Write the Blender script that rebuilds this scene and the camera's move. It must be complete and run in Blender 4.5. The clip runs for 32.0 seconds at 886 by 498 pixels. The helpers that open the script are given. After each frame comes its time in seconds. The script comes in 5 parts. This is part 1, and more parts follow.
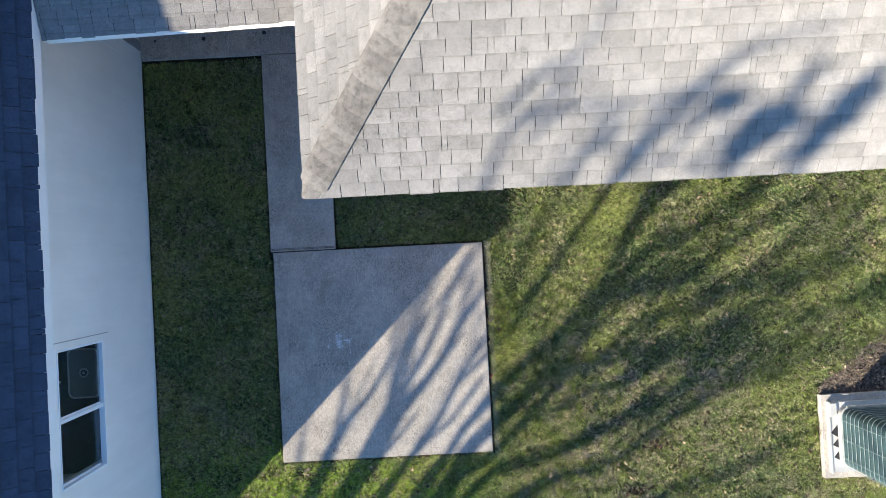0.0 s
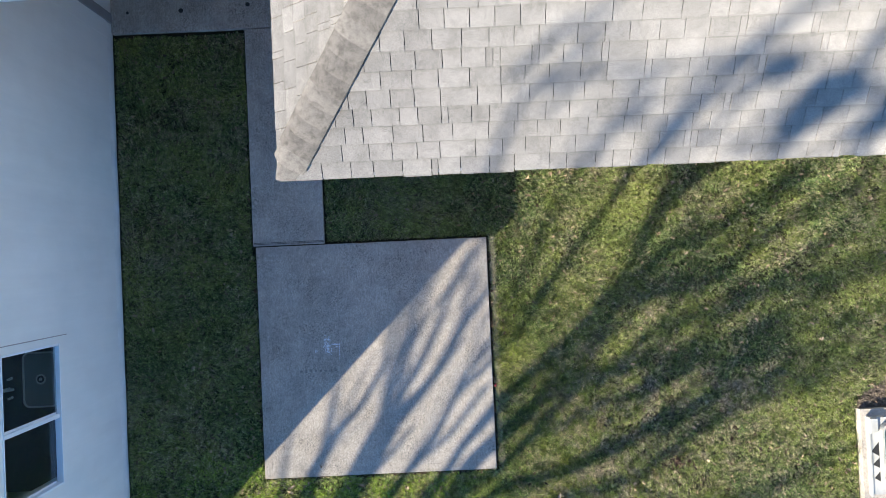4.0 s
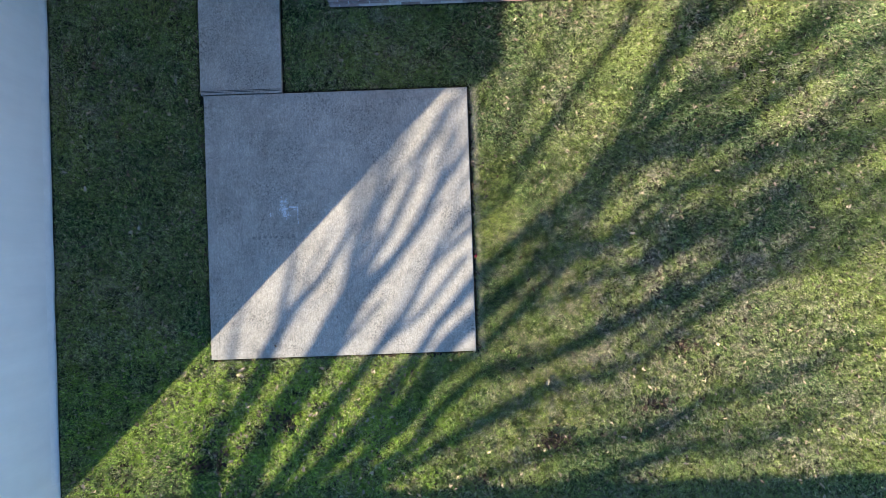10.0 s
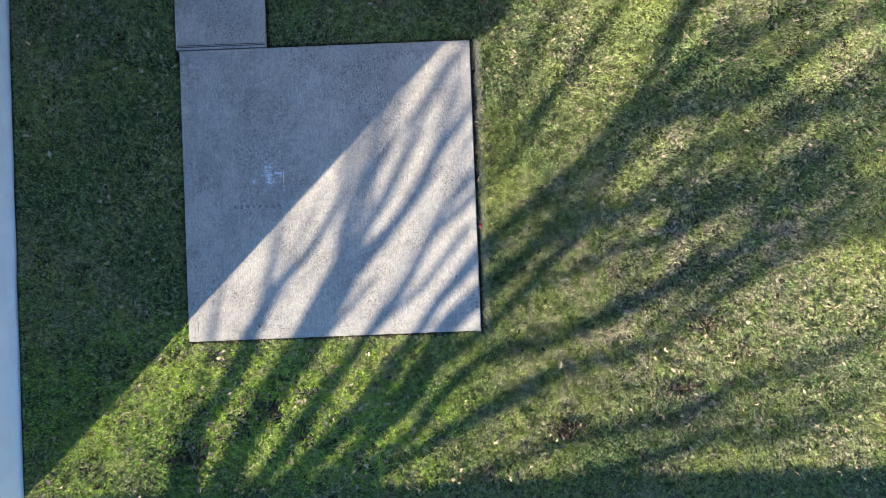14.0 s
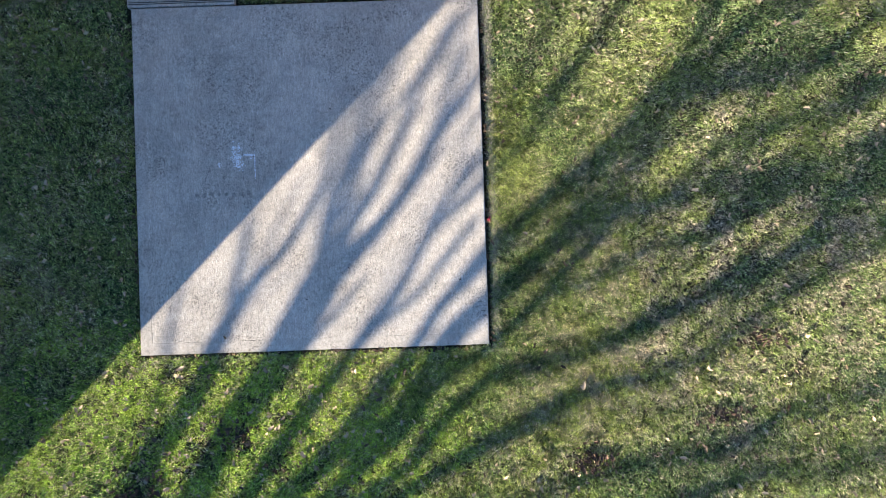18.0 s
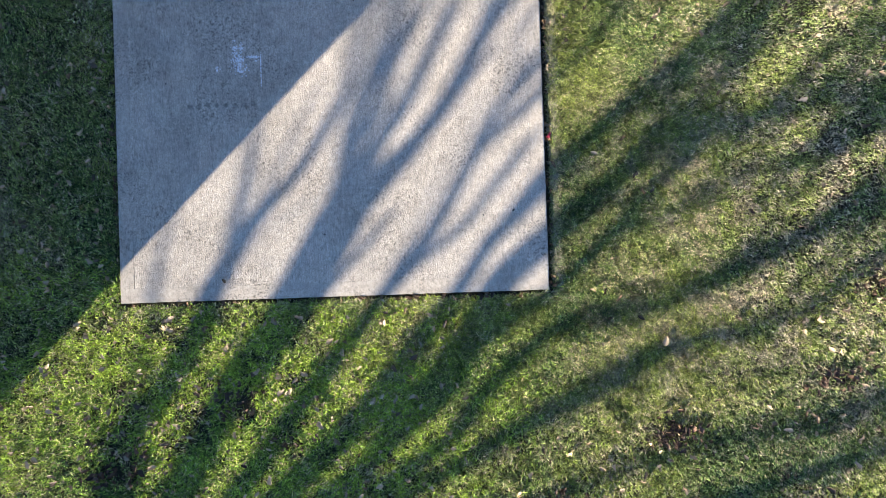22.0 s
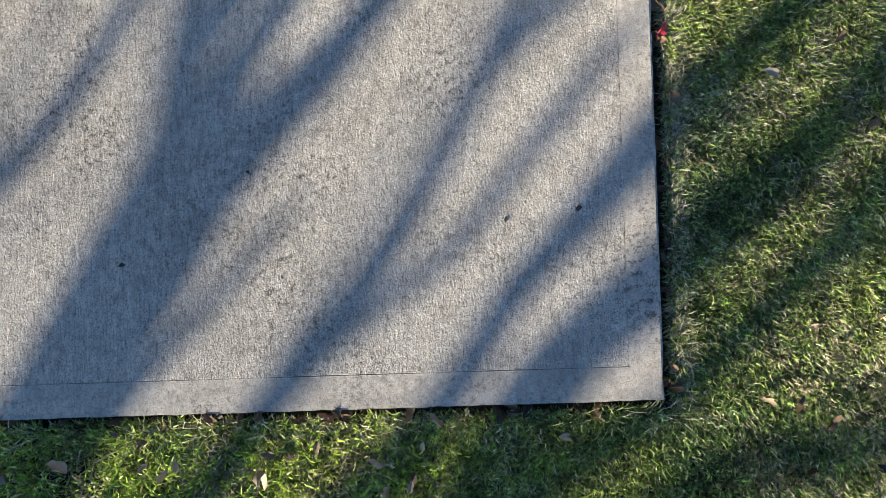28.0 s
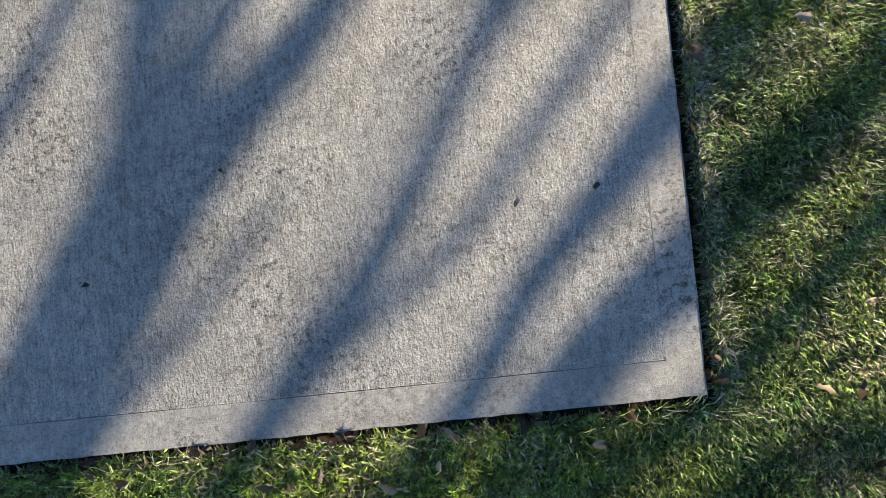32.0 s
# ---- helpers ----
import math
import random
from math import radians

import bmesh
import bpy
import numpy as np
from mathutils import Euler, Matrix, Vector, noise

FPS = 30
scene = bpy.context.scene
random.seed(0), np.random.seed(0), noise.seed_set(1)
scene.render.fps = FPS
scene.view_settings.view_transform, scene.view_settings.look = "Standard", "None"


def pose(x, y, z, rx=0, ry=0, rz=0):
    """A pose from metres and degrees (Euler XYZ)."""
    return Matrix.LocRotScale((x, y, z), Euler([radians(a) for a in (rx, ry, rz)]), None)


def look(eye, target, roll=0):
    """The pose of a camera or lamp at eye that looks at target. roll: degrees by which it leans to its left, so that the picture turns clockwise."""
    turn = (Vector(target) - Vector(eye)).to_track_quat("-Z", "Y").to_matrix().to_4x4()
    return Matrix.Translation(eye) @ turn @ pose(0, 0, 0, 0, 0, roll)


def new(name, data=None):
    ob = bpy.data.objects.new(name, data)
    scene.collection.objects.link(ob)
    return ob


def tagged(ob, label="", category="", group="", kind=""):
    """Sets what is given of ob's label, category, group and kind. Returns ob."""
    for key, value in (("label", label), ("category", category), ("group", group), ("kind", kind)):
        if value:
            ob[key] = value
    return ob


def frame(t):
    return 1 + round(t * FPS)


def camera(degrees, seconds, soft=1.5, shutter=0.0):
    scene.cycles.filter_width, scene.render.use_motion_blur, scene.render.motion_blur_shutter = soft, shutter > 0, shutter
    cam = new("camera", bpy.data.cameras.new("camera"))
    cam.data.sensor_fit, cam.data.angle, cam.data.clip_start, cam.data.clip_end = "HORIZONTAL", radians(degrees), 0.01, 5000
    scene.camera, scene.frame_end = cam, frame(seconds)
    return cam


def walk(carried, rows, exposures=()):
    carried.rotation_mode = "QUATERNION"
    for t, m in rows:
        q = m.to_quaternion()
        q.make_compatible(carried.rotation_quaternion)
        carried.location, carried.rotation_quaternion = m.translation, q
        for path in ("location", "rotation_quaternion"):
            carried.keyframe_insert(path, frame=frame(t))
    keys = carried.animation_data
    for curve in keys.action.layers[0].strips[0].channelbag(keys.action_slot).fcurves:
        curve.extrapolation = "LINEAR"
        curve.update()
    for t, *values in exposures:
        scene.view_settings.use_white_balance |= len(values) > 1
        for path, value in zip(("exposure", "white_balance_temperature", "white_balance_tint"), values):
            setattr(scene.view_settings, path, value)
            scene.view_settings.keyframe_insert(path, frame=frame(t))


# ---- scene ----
cam = camera(74.0, 32.0, 0.6)
# seconds, x, y, z, tilt, lean, turn: a drone that sinks, looking straight down
ROWS = [
    (0, 2.2009, 2.5671, 7.7743, 0.849, -0.171, -3.034),
    (0.5, 2.1965, 2.6037, 7.6988, 0.836, -0.109, -3.041),
    (1, 2.1141, 2.6358, 7.6058, 0.855, -0.083, -2.955),
    (1.5, 2.0611, 2.6409, 7.4975, 0.891, -0.096, -2.893),
    (2, 2.0489, 2.6203, 7.3949, 0.866, -0.063, -2.820),
    (2.5, 2.0436, 2.5981, 7.2952, 0.811, -0.078, -2.784),
    (4.5, 2.3042, 2.4327, 6.9828, 0.834, -0.024, -2.544),
    (5, 2.3846, 2.2858, 6.9231, 0.773, -0.049, -2.498),
    (5.5, 2.4719, 2.1401, 6.8153, 0.768, 0.033, -2.442),
    (6, 2.5434, 2.0535, 6.6791, 0.794, 0.145, -2.355),
    (6.5, 2.5634, 2.0353, 6.5609, 0.855, 0.107, -2.323),
    (7, 2.5384, 2.0704, 6.4216, 0.850, 0.087, -2.365),
    (7.5, 2.5027, 2.0934, 6.3567, 0.877, 0.054, -2.412),
    (8, 2.4859, 2.0799, 6.3263, 0.785, 0.064, -2.328),
    (8.5, 2.4862, 1.9589, 6.3046, 0.757, 0.082, -2.356),
    (9, 2.4652, 1.7322, 6.2841, 0.772, -0.021, -2.295),
    (9.5, 2.4472, 1.3958, 6.2199, 0.722, -0.067, -2.112),
    (10, 2.4286, 0.9947, 6.1500, 0.666, -0.058, -2.032),
    (10.5, 2.4015, 0.7257, 6.0895, 0.618, 0.034, -2.082),
    (11, 2.3903, 0.6460, 6.0718, 0.394, 0.216, -1.990),
    (11.5, 2.3681, 0.5814, 5.9792, 0.569, 0.023, -1.928),
    (12, 2.3819, 0.6023, 5.8966, 0.604, 0.005, -1.986),
    (12.5, 2.3923, 0.6391, 5.8187, 0.688, -0.008, -2.226),
    (13, 2.3876, 0.6831, 5.7544, 0.591, -0.085, -2.165),
    (13.5, 2.4112, 0.6992, 5.6676, 0.736, 0.048, -2.267),
    (14, 2.4192, 0.7111, 5.5761, 0.703, 0.046, -2.268),
    (14.5, 2.4173, 0.7291, 5.4797, 0.649, 0.068, -2.181),
    (16.5, 2.4198, 0.7587, 5.0268, 0.542, 0.039, -2.164),
    (17, 2.4273, 0.7398, 4.9104, 0.598, 0.039, -2.087),
    (17.5, 2.4069, 0.7295, 4.7939, 0.545, -0.091, -1.941),
    (18, 2.4013, 0.7117, 4.6826, 0.599, -0.026, -1.954),
    (18.5, 2.3935, 0.7260, 4.5479, 0.638, 0.021, -2.105),
    (19, 2.3600, 0.7541, 4.4057, 0.616, 0.036, -2.089),
    (19.5, 2.3013, 0.7104, 4.2625, 0.642, -0.006, -1.896),
    (20, 2.2190, 0.5862, 4.1414, 0.642, 0.020, -1.979),
    (20.5, 2.1201, 0.4218, 4.0276, 0.650, 0.033, -2.041),
    (21, 2.0632, 0.3119, 3.9195, 0.612, 0.059, -1.999),
    (21.5, 2.0340, 0.2545, 3.8298, 0.550, 0.033, -1.919),
    (22, 2.0791, 0.2459, 3.8070, 0.539, 0.108, -1.918),
    (22.5, 2.0838, 0.2262, 3.6993, 0.580, 0.092, -2.065),
    (23, 2.0451, 0.2314, 3.4886, 0.598, 0.017, -2.138),
    (23.5, 2.0191, 0.2737, 3.2141, 0.516, 0.101, -2.153),
    (24, 2.0142, 0.3447, 2.9449, 0.626, -0.087, -1.892),
    (24.5, 2.1027, 0.4103, 2.7168, 0.702, -0.068, -1.768),
    (25, 2.1617, 0.4539, 2.4889, 0.541, -0.005, -1.929),
    (25.5, 2.2059, 0.4325, 2.2950, 0.666, 0.234, -1.821),
    (27.5, 2.1912, 0.3922, 1.7324, 0.804, -0.250, -1.715),
    (28, 2.1614, 0.3960, 1.6058, 0.808, -0.264, -1.698),
    (28.5, 2.1499, 0.4052, 1.4909, 0.638, -0.140, -1.686),
    (29, 2.1299, 0.4171, 1.4500, 0.734, -0.057, -1.773),
    (29.5, 2.1280, 0.4207, 1.4332, 0.620, -0.084, -1.707),
    (30, 2.1457, 0.4137, 1.4317, 0.553, -0.175, -1.702),
    (30.5, 2.1577, 0.4175, 1.4361, 0.591, -0.067, -1.717),
    (31, 2.1727, 0.4158, 1.4293, 0.721, -0.043, -1.650),
    (31.5, 2.1765, 0.3996, 1.4259, 0.650, -0.112, -2.204),
    (32, 2.1525, 0.3867, 1.4254, 0.677, -0.212, -5.623)
]
EXPOSURES = [(0, 1.66, 6030, 4), (4, 1.66, 6030, 4), (7, 1.70, 6030, 3), (9, 1.80, 6000, 2), (13, 1.98, 5990, 3), (19, 1.99, 6180, 6), (24, 1.67, 6200, 6), (28, 1.28, 6130, 2), (32, 1.20, 6120, 2)]
walk(cam, [(t, pose(x, y, z, rx, ry, rz)) for t, x, y, z, rx, ry, rz in ROWS], EXPOSURES)

# ---- light ----
ELEV = 22.0
RUN = Vector((1.0, 1.005, 0)).normalized()          # the way the shadows fall on the ground
TO_SUN = Vector((-RUN.x * math.cos(radians(ELEV)), -RUN.y * math.cos(radians(ELEV)), math.sin(radians(ELEV))))
world = bpy.data.worlds.new("sky")
scene.world = world
world.use_nodes = True
wn = world.node_tree
sky = wn.nodes.new("ShaderNodeTexSky")
sky.sky_type, sky.sun_disc = "NISHITA", False
sky.ozone_density, sky.dust_density = 6.0, 0.2
sky.sun_elevation, sky.sun_rotation = radians(ELEV), math.atan2(TO_SUN.x, TO_SUN.y)
wn.links.new(sky.outputs[0], wn.nodes["Background"].inputs[0])
wn.nodes["Background"].inputs[1].default_value = 0.127
sun = new("sun", bpy.data.lights.new("sun", "SUN"))
sun.data.energy, sun.data.angle, sun.data.color = 5.8, radians(0.57), (1.0, 0.86, 0.69)
sun.matrix_world = look((0, 0, 0), -TO_SUN)


# ---- tools ----
def mesh_of(name, bm, material=None):
    me = bpy.data.meshes.new(name)
    bm.to_mesh(me)
    bm.free()
    if material:
        me.materials.append(material)
    return me


def thing(name, label, category, kind="", group="", at=(0, 0, 0)):
    ob = new(name)
    ob.location = at
    return tagged(ob, label, category, group, kind)


def part(name, bm, material, parent, label=""):
    ob = new(name, mesh_of(name, bm, material))
    ob.parent = parent
    if label:
        ob["label"] = label
    return ob


def solid(name, bm, material, label, category, kind="", group=""):
    return tagged(new(name, mesh_of(name, bm, material)), label, category, group, kind)


def box(x0, y0, z0, x1, y1, z1, bevel=0.0, bm=None):
    bm = bm or bmesh.new()
    r = bmesh.ops.create_cube(bm, size=1, matrix=Matrix.Translation(((x0 + x1) / 2, (y0 + y1) / 2, (z0 + z1) / 2)) @ Matrix.Diagonal((x1 - x0, y1 - y0, z1 - z0, 1)))
    if bevel:
        edges = list({e for v in r["verts"] for e in v.link_edges})
        bmesh.ops.bevel(bm, geom=edges, offset=bevel, segments=2, affect="EDGES", profile=0.6)
    return bm


def prism(points, low, high, bm=None):
    """A solid over a plan outline; low and high are heights or functions of x and y."""
    bm = bm or bmesh.new()
    lo = low if callable(low) else (lambda x, y: low)
    hi = high if callable(high) else (lambda x, y: high)
    a = [bm.verts.new((x, y, lo(x, y))) for x, y in points]
    b = [bm.verts.new((x, y, hi(x, y))) for x, y in points]
    bm.faces.new(a[::-1]), bm.faces.new(b)
    n = len(points)
    for i in range(n):
        bm.faces.new((a[i], a[(i + 1) % n], b[(i + 1) % n], b[i]))
    bmesh.ops.recalc_face_normals(bm, faces=bm.faces)
    return bm



class Heap:
    """Many small pieces gathered into one mesh."""

    def __init__(self):
        self.v, self.f = [], []

    def add(self, verts, faces):
        n = len(self.v)
        self.v.extend(verts)
        self.f.extend(tuple(i + n for i in f) for f in faces)

    def mesh(self, name, material):
        me = bpy.data.meshes.new(name)
        me.from_pydata([tuple(v) for v in self.v], [], self.f)
        me.materials.append(material)
        return me


def smooth(me):
    me.polygons.foreach_set("use_smooth", [True] * len(me.polygons))
    return me


BOX_F = [(0, 3, 2, 1), (4, 5, 6, 7), (0, 1, 5, 4), (1, 2, 6, 5), (2, 3, 7, 6), (3, 0, 4, 7)]


def box_verts(x0, y0, z0, x1, y1, z1):
    return [Vector(c) for c in ((x0, y0, z0), (x1, y0, z0), (x1, y1, z0), (x0, y1, z0), (x0, y0, z1), (x1, y0, z1), (x1, y1, z1), (x0, y1, z1))]


def piece_mesh(name, verts, faces, material):
    me = bpy.data.meshes.new(name)
    me.from_pydata([tuple(v) for v in verts], [], faces)
    me.materials.append(material)
    return me


def tube(points, radii, sides=8, bm=None):
    """A tapered round limb, pipe or wire along points."""
    bm = bm or bmesh.new()
    pts = [Vector(p) for p in points]
    rings = []
    for i, p in enumerate(pts):
        d = (pts[min(i + 1, len(pts) - 1)] - pts[max(i - 1, 0)]).normalized()
        a = d.orthogonal().normalized() if i == 0 else (last - d * last.dot(d)).normalized()
        last, c = a, d.cross(a)
        r = radii[i] if isinstance(radii, (list, tuple)) else radii
        rings.append([bm.verts.new(p + (a * math.cos(k * math.tau / sides) + c * math.sin(k * math.tau / sides)) * r) for k in range(sides)])
    for r0, r1 in zip(rings, rings[1:]):
        for k in range(sides):
            bm.faces.new((r0[k], r0[(k + 1) % sides], r1[(k + 1) % sides], r1[k]))
    bm.faces.new(rings[0][::-1]), bm.faces.new(rings[-1])
    return bm


def disc(cx, cy, z, r, h, sides=20, bm=None, irregular=0.0):
    bm = bm or bmesh.new()
    pts = []
    for k in range(sides):
        a, q = k * math.tau / sides, r * (1 + irregular * random.uniform(-1, 1))
        pts.append((cx + q * math.cos(a), cy + q * math.sin(a)))
    return prism(pts, z, z + h, bm)


# ---- materials ----
class Mat:
    def __init__(self, name, rough=0.8, metal=0.0, spec=0.5, grain=0.0):
        self.m = bpy.data.materials.new(name)
        self.m.use_nodes = True
        self.t = self.m.node_tree
        self.b = self.t.nodes["Principled BSDF"]
        self.b.inputs["Roughness"].default_value = rough
        self.b.inputs["Metallic"].default_value = metal
        self.b.inputs["Specular IOR Level"].default_value = spec
        self.b.inputs["Diffuse Roughness"].default_value = grain
        self.pos = self.t.nodes.new("ShaderNodeNewGeometry").outputs["Position"]
        self.obj = self.t.nodes.new("ShaderNodeTexCoord").outputs["Object"]

    def link(self, a, b):
        self.t.links.new(a, b)

    def stretch(self, scale, vec=None):
        n = self.t.nodes.new("ShaderNodeMapping")
        n.inputs["Scale"].default_value = scale
        self.link(vec or self.pos, n.inputs["Vector"])
        return n.outputs[0]

    def noise(self, scale, detail=4.0, rough=0.6, vec=None):
        n = self.t.nodes.new("ShaderNodeTexNoise")
        n.inputs["Scale"].default_value, n.inputs["Detail"].default_value, n.inputs["Roughness"].default_value = scale, detail, rough
        self.link(vec or self.pos, n.inputs["Vector"])
        return n.outputs["Fac"]

    def ramp(self, fac, *stops):
        n = self.t.nodes.new("ShaderNodeValToRGB")
        e = n.color_ramp.elements
        while len(e) < len(stops):
            e.new(0.5)
        for k, (p, c) in enumerate(stops):
            e[k].position = p
            e[k].color = (c, c, c, 1) if isinstance(c, (int, float)) else (*c, 1)
        self.link(fac, n.inputs[0])
        return n.outputs[0]

    def mix(self, fac, a, b, mode="MIX"):
        n = self.t.nodes.new("ShaderNodeMix")
        n.data_type, n.blend_type = "RGBA", mode
        for v, s in ((fac, n.inputs[0]), (a, n.inputs[6]), (b, n.inputs[7])):
            if isinstance(v, (int, float)):
                s.default_value = v
            elif isinstance(v, tuple):
                s.default_value = (*v, 1)
            else:
                self.link(v, s)
        return n.outputs[2]

    def each(self, single):
        """A random number for every piece: by object, or by loose part of a joined mesh."""
        if single:
            return self.t.nodes.new("ShaderNodeObjectInfo").outputs["Random"]
        return self.t.nodes.new("ShaderNodeNewGeometry").outputs["Random Per Island"]

    def color(self, c):
        if isinstance(c, tuple):
            self.b.inputs["Base Color"].default_value = (*c, 1)
        else:
            self.link(c, self.b.inputs["Base Color"])
        return self

    def bump(self, height, strength=0.3, distance=0.004):
        n = self.t.nodes.new("ShaderNodeBump")
        n.inputs["Strength"].default_value, n.inputs["Distance"].default_value = strength, distance
        self.link(height, n.inputs["Height"])
        self.link(n.outputs[0], self.b.inputs["Normal"])
        return self


def concrete(name, broom, tone=1.0):
    k = Mat(name, 0.92, spec=0.25, grain=0.5)
    big = k.ramp(k.noise(1.3, 5, 0.65), (0.3, (0.44 * tone, 0.386 * tone, 0.322 * tone)), (0.55, (0.52 * tone, 0.458 * tone, 0.385 * tone)), (0.75, (0.57 * tone, 0.505 * tone, 0.425 * tone)))
    c = k.mix(1.0, big, k.ramp(k.noise(11, 6, 0.75), (0.36, 0.86), (0.53, 1.0), (0.75, 1.06)), "MULTIPLY")
    c = k.mix(0.85, c, k.ramp(k.noise(40, 5, 0.75), (0.34, 0.74), (0.52, 1.0), (0.70, 1.14)), "MULTIPLY")
    c = k.mix(0.6, c, k.ramp(k.noise(1.0, 4, 0.7, k.stretch((46, 5, 40))), (0.32, 0.80), (0.55, 1.0), (0.72, 1.10)), "MULTIPLY")
    # broom furrows run one way, broken into short strokes; grit fills the rest
    streak = k.noise(1.0, 3, 0.65, k.stretch((270, 32, 100)))
    grit = k.noise(230, 4, 0.75)
    c = k.mix(0.45 if broom else 0.12, c, k.ramp(streak, (0.33, 0.18), (0.47, 0.95), (0.66, 1.28)), "MULTIPLY")
    c = k.mix(0.62 if broom else 0.5, c, k.ramp(grit, (0.37, 0.10), (0.46, 0.90), (0.58, 1.06), (0.68, 1.6)), "MULTIPLY")
    pits = k.ramp(k.noise(1.0, 2, 0.5, k.stretch((150, 120, 100))), (0.28, 0.06), (0.345, 1.0))
    c = k.mix(0.4, c, pits, "MULTIPLY")
    # pockmarks, thick in some stretches and few in others
    pock = k.mix(k.ramp(k.noise(1.9, 3, 0.6), (0.44, 0.0), (0.58, 1.0)), (1.0, 1.0, 1.0), k.ramp(k.noise(78, 4, 0.7), (0.37, 0.18), (0.49, 1.0)))
    c = k.mix(0.8, c, pock, "MULTIPLY")
    # grime in soft blotches, as moss and wear leave it
    grime = k.ramp(k.noise(3.4, 7, 0.78), (0.49, 0.0), (0.70, 0.50))
    c = k.mix(grime, c, (0.20, 0.185, 0.16))
    pale = k.ramp(k.noise(150, 1, 0.5), (0.74, 0.0), (0.79, 0.5))
    c = k.mix(pale, c, (0.66, 0.62, 0.56))
    k.color(c)
    dimple = k.noise(1.0, 3, 0.6, k.stretch((165, 95, 100)))
    k.bump(k.mix(0.4, dimple if broom else grit, grit), 1.0 if broom else 0.5, 0.008 if broom else 0.005)
    return k.m


M_CONC = concrete("broomed_concrete", True, 0.97)
M_EDGE = concrete("trowelled_concrete", False, 0.90)
M_WALK = concrete("walk_concrete", True, 0.98)
M_PAD = concrete("pad_concrete", False, 1.1)


def turf():
    k = Mat("soil_under_turf", 1.0, spec=0.1)
    c = k.ramp(k.noise(2.2, 5, 0.7), (0.3, (0.018, 0.018, 0.010)), (0.55, (0.042, 0.036, 0.022)), (0.78, (0.11, 0.085, 0.058)))
    c = k.mix(0.8, c, k.ramp(k.noise(90, 3, 0.7), (0.3, 0.3), (0.6, 1.1), (0.8, 1.5)), "MULTIPLY")
    # beyond the yard the turf is closed
    out = k.t.nodes.new("ShaderNodeVectorMath")
    out.operation = "DISTANCE"
    out.inputs[1].default_value = (3.5, 1.6, 0)
    k.link(k.pos, out.inputs[0])
    far = k.t.nodes.new("ShaderNodeMapRange")
    far.inputs["From Min"].default_value, far.inputs["From Max"].default_value = 6.6, 8.2
    k.link(out.outputs["Value"], far.inputs["Value"])
    lawn = k.ramp(k.noise(38, 5, 0.75), (0.3, (0.035, 0.058, 0.018)), (0.5, (0.085, 0.125, 0.04)), (0.72, (0.19, 0.20, 0.085)))
    c = k.mix(far.outputs["Result"], c, lawn)
    k.color(c).bump(k.noise(70, 4, 0.7), 0.8, 0.02)
    return k.m


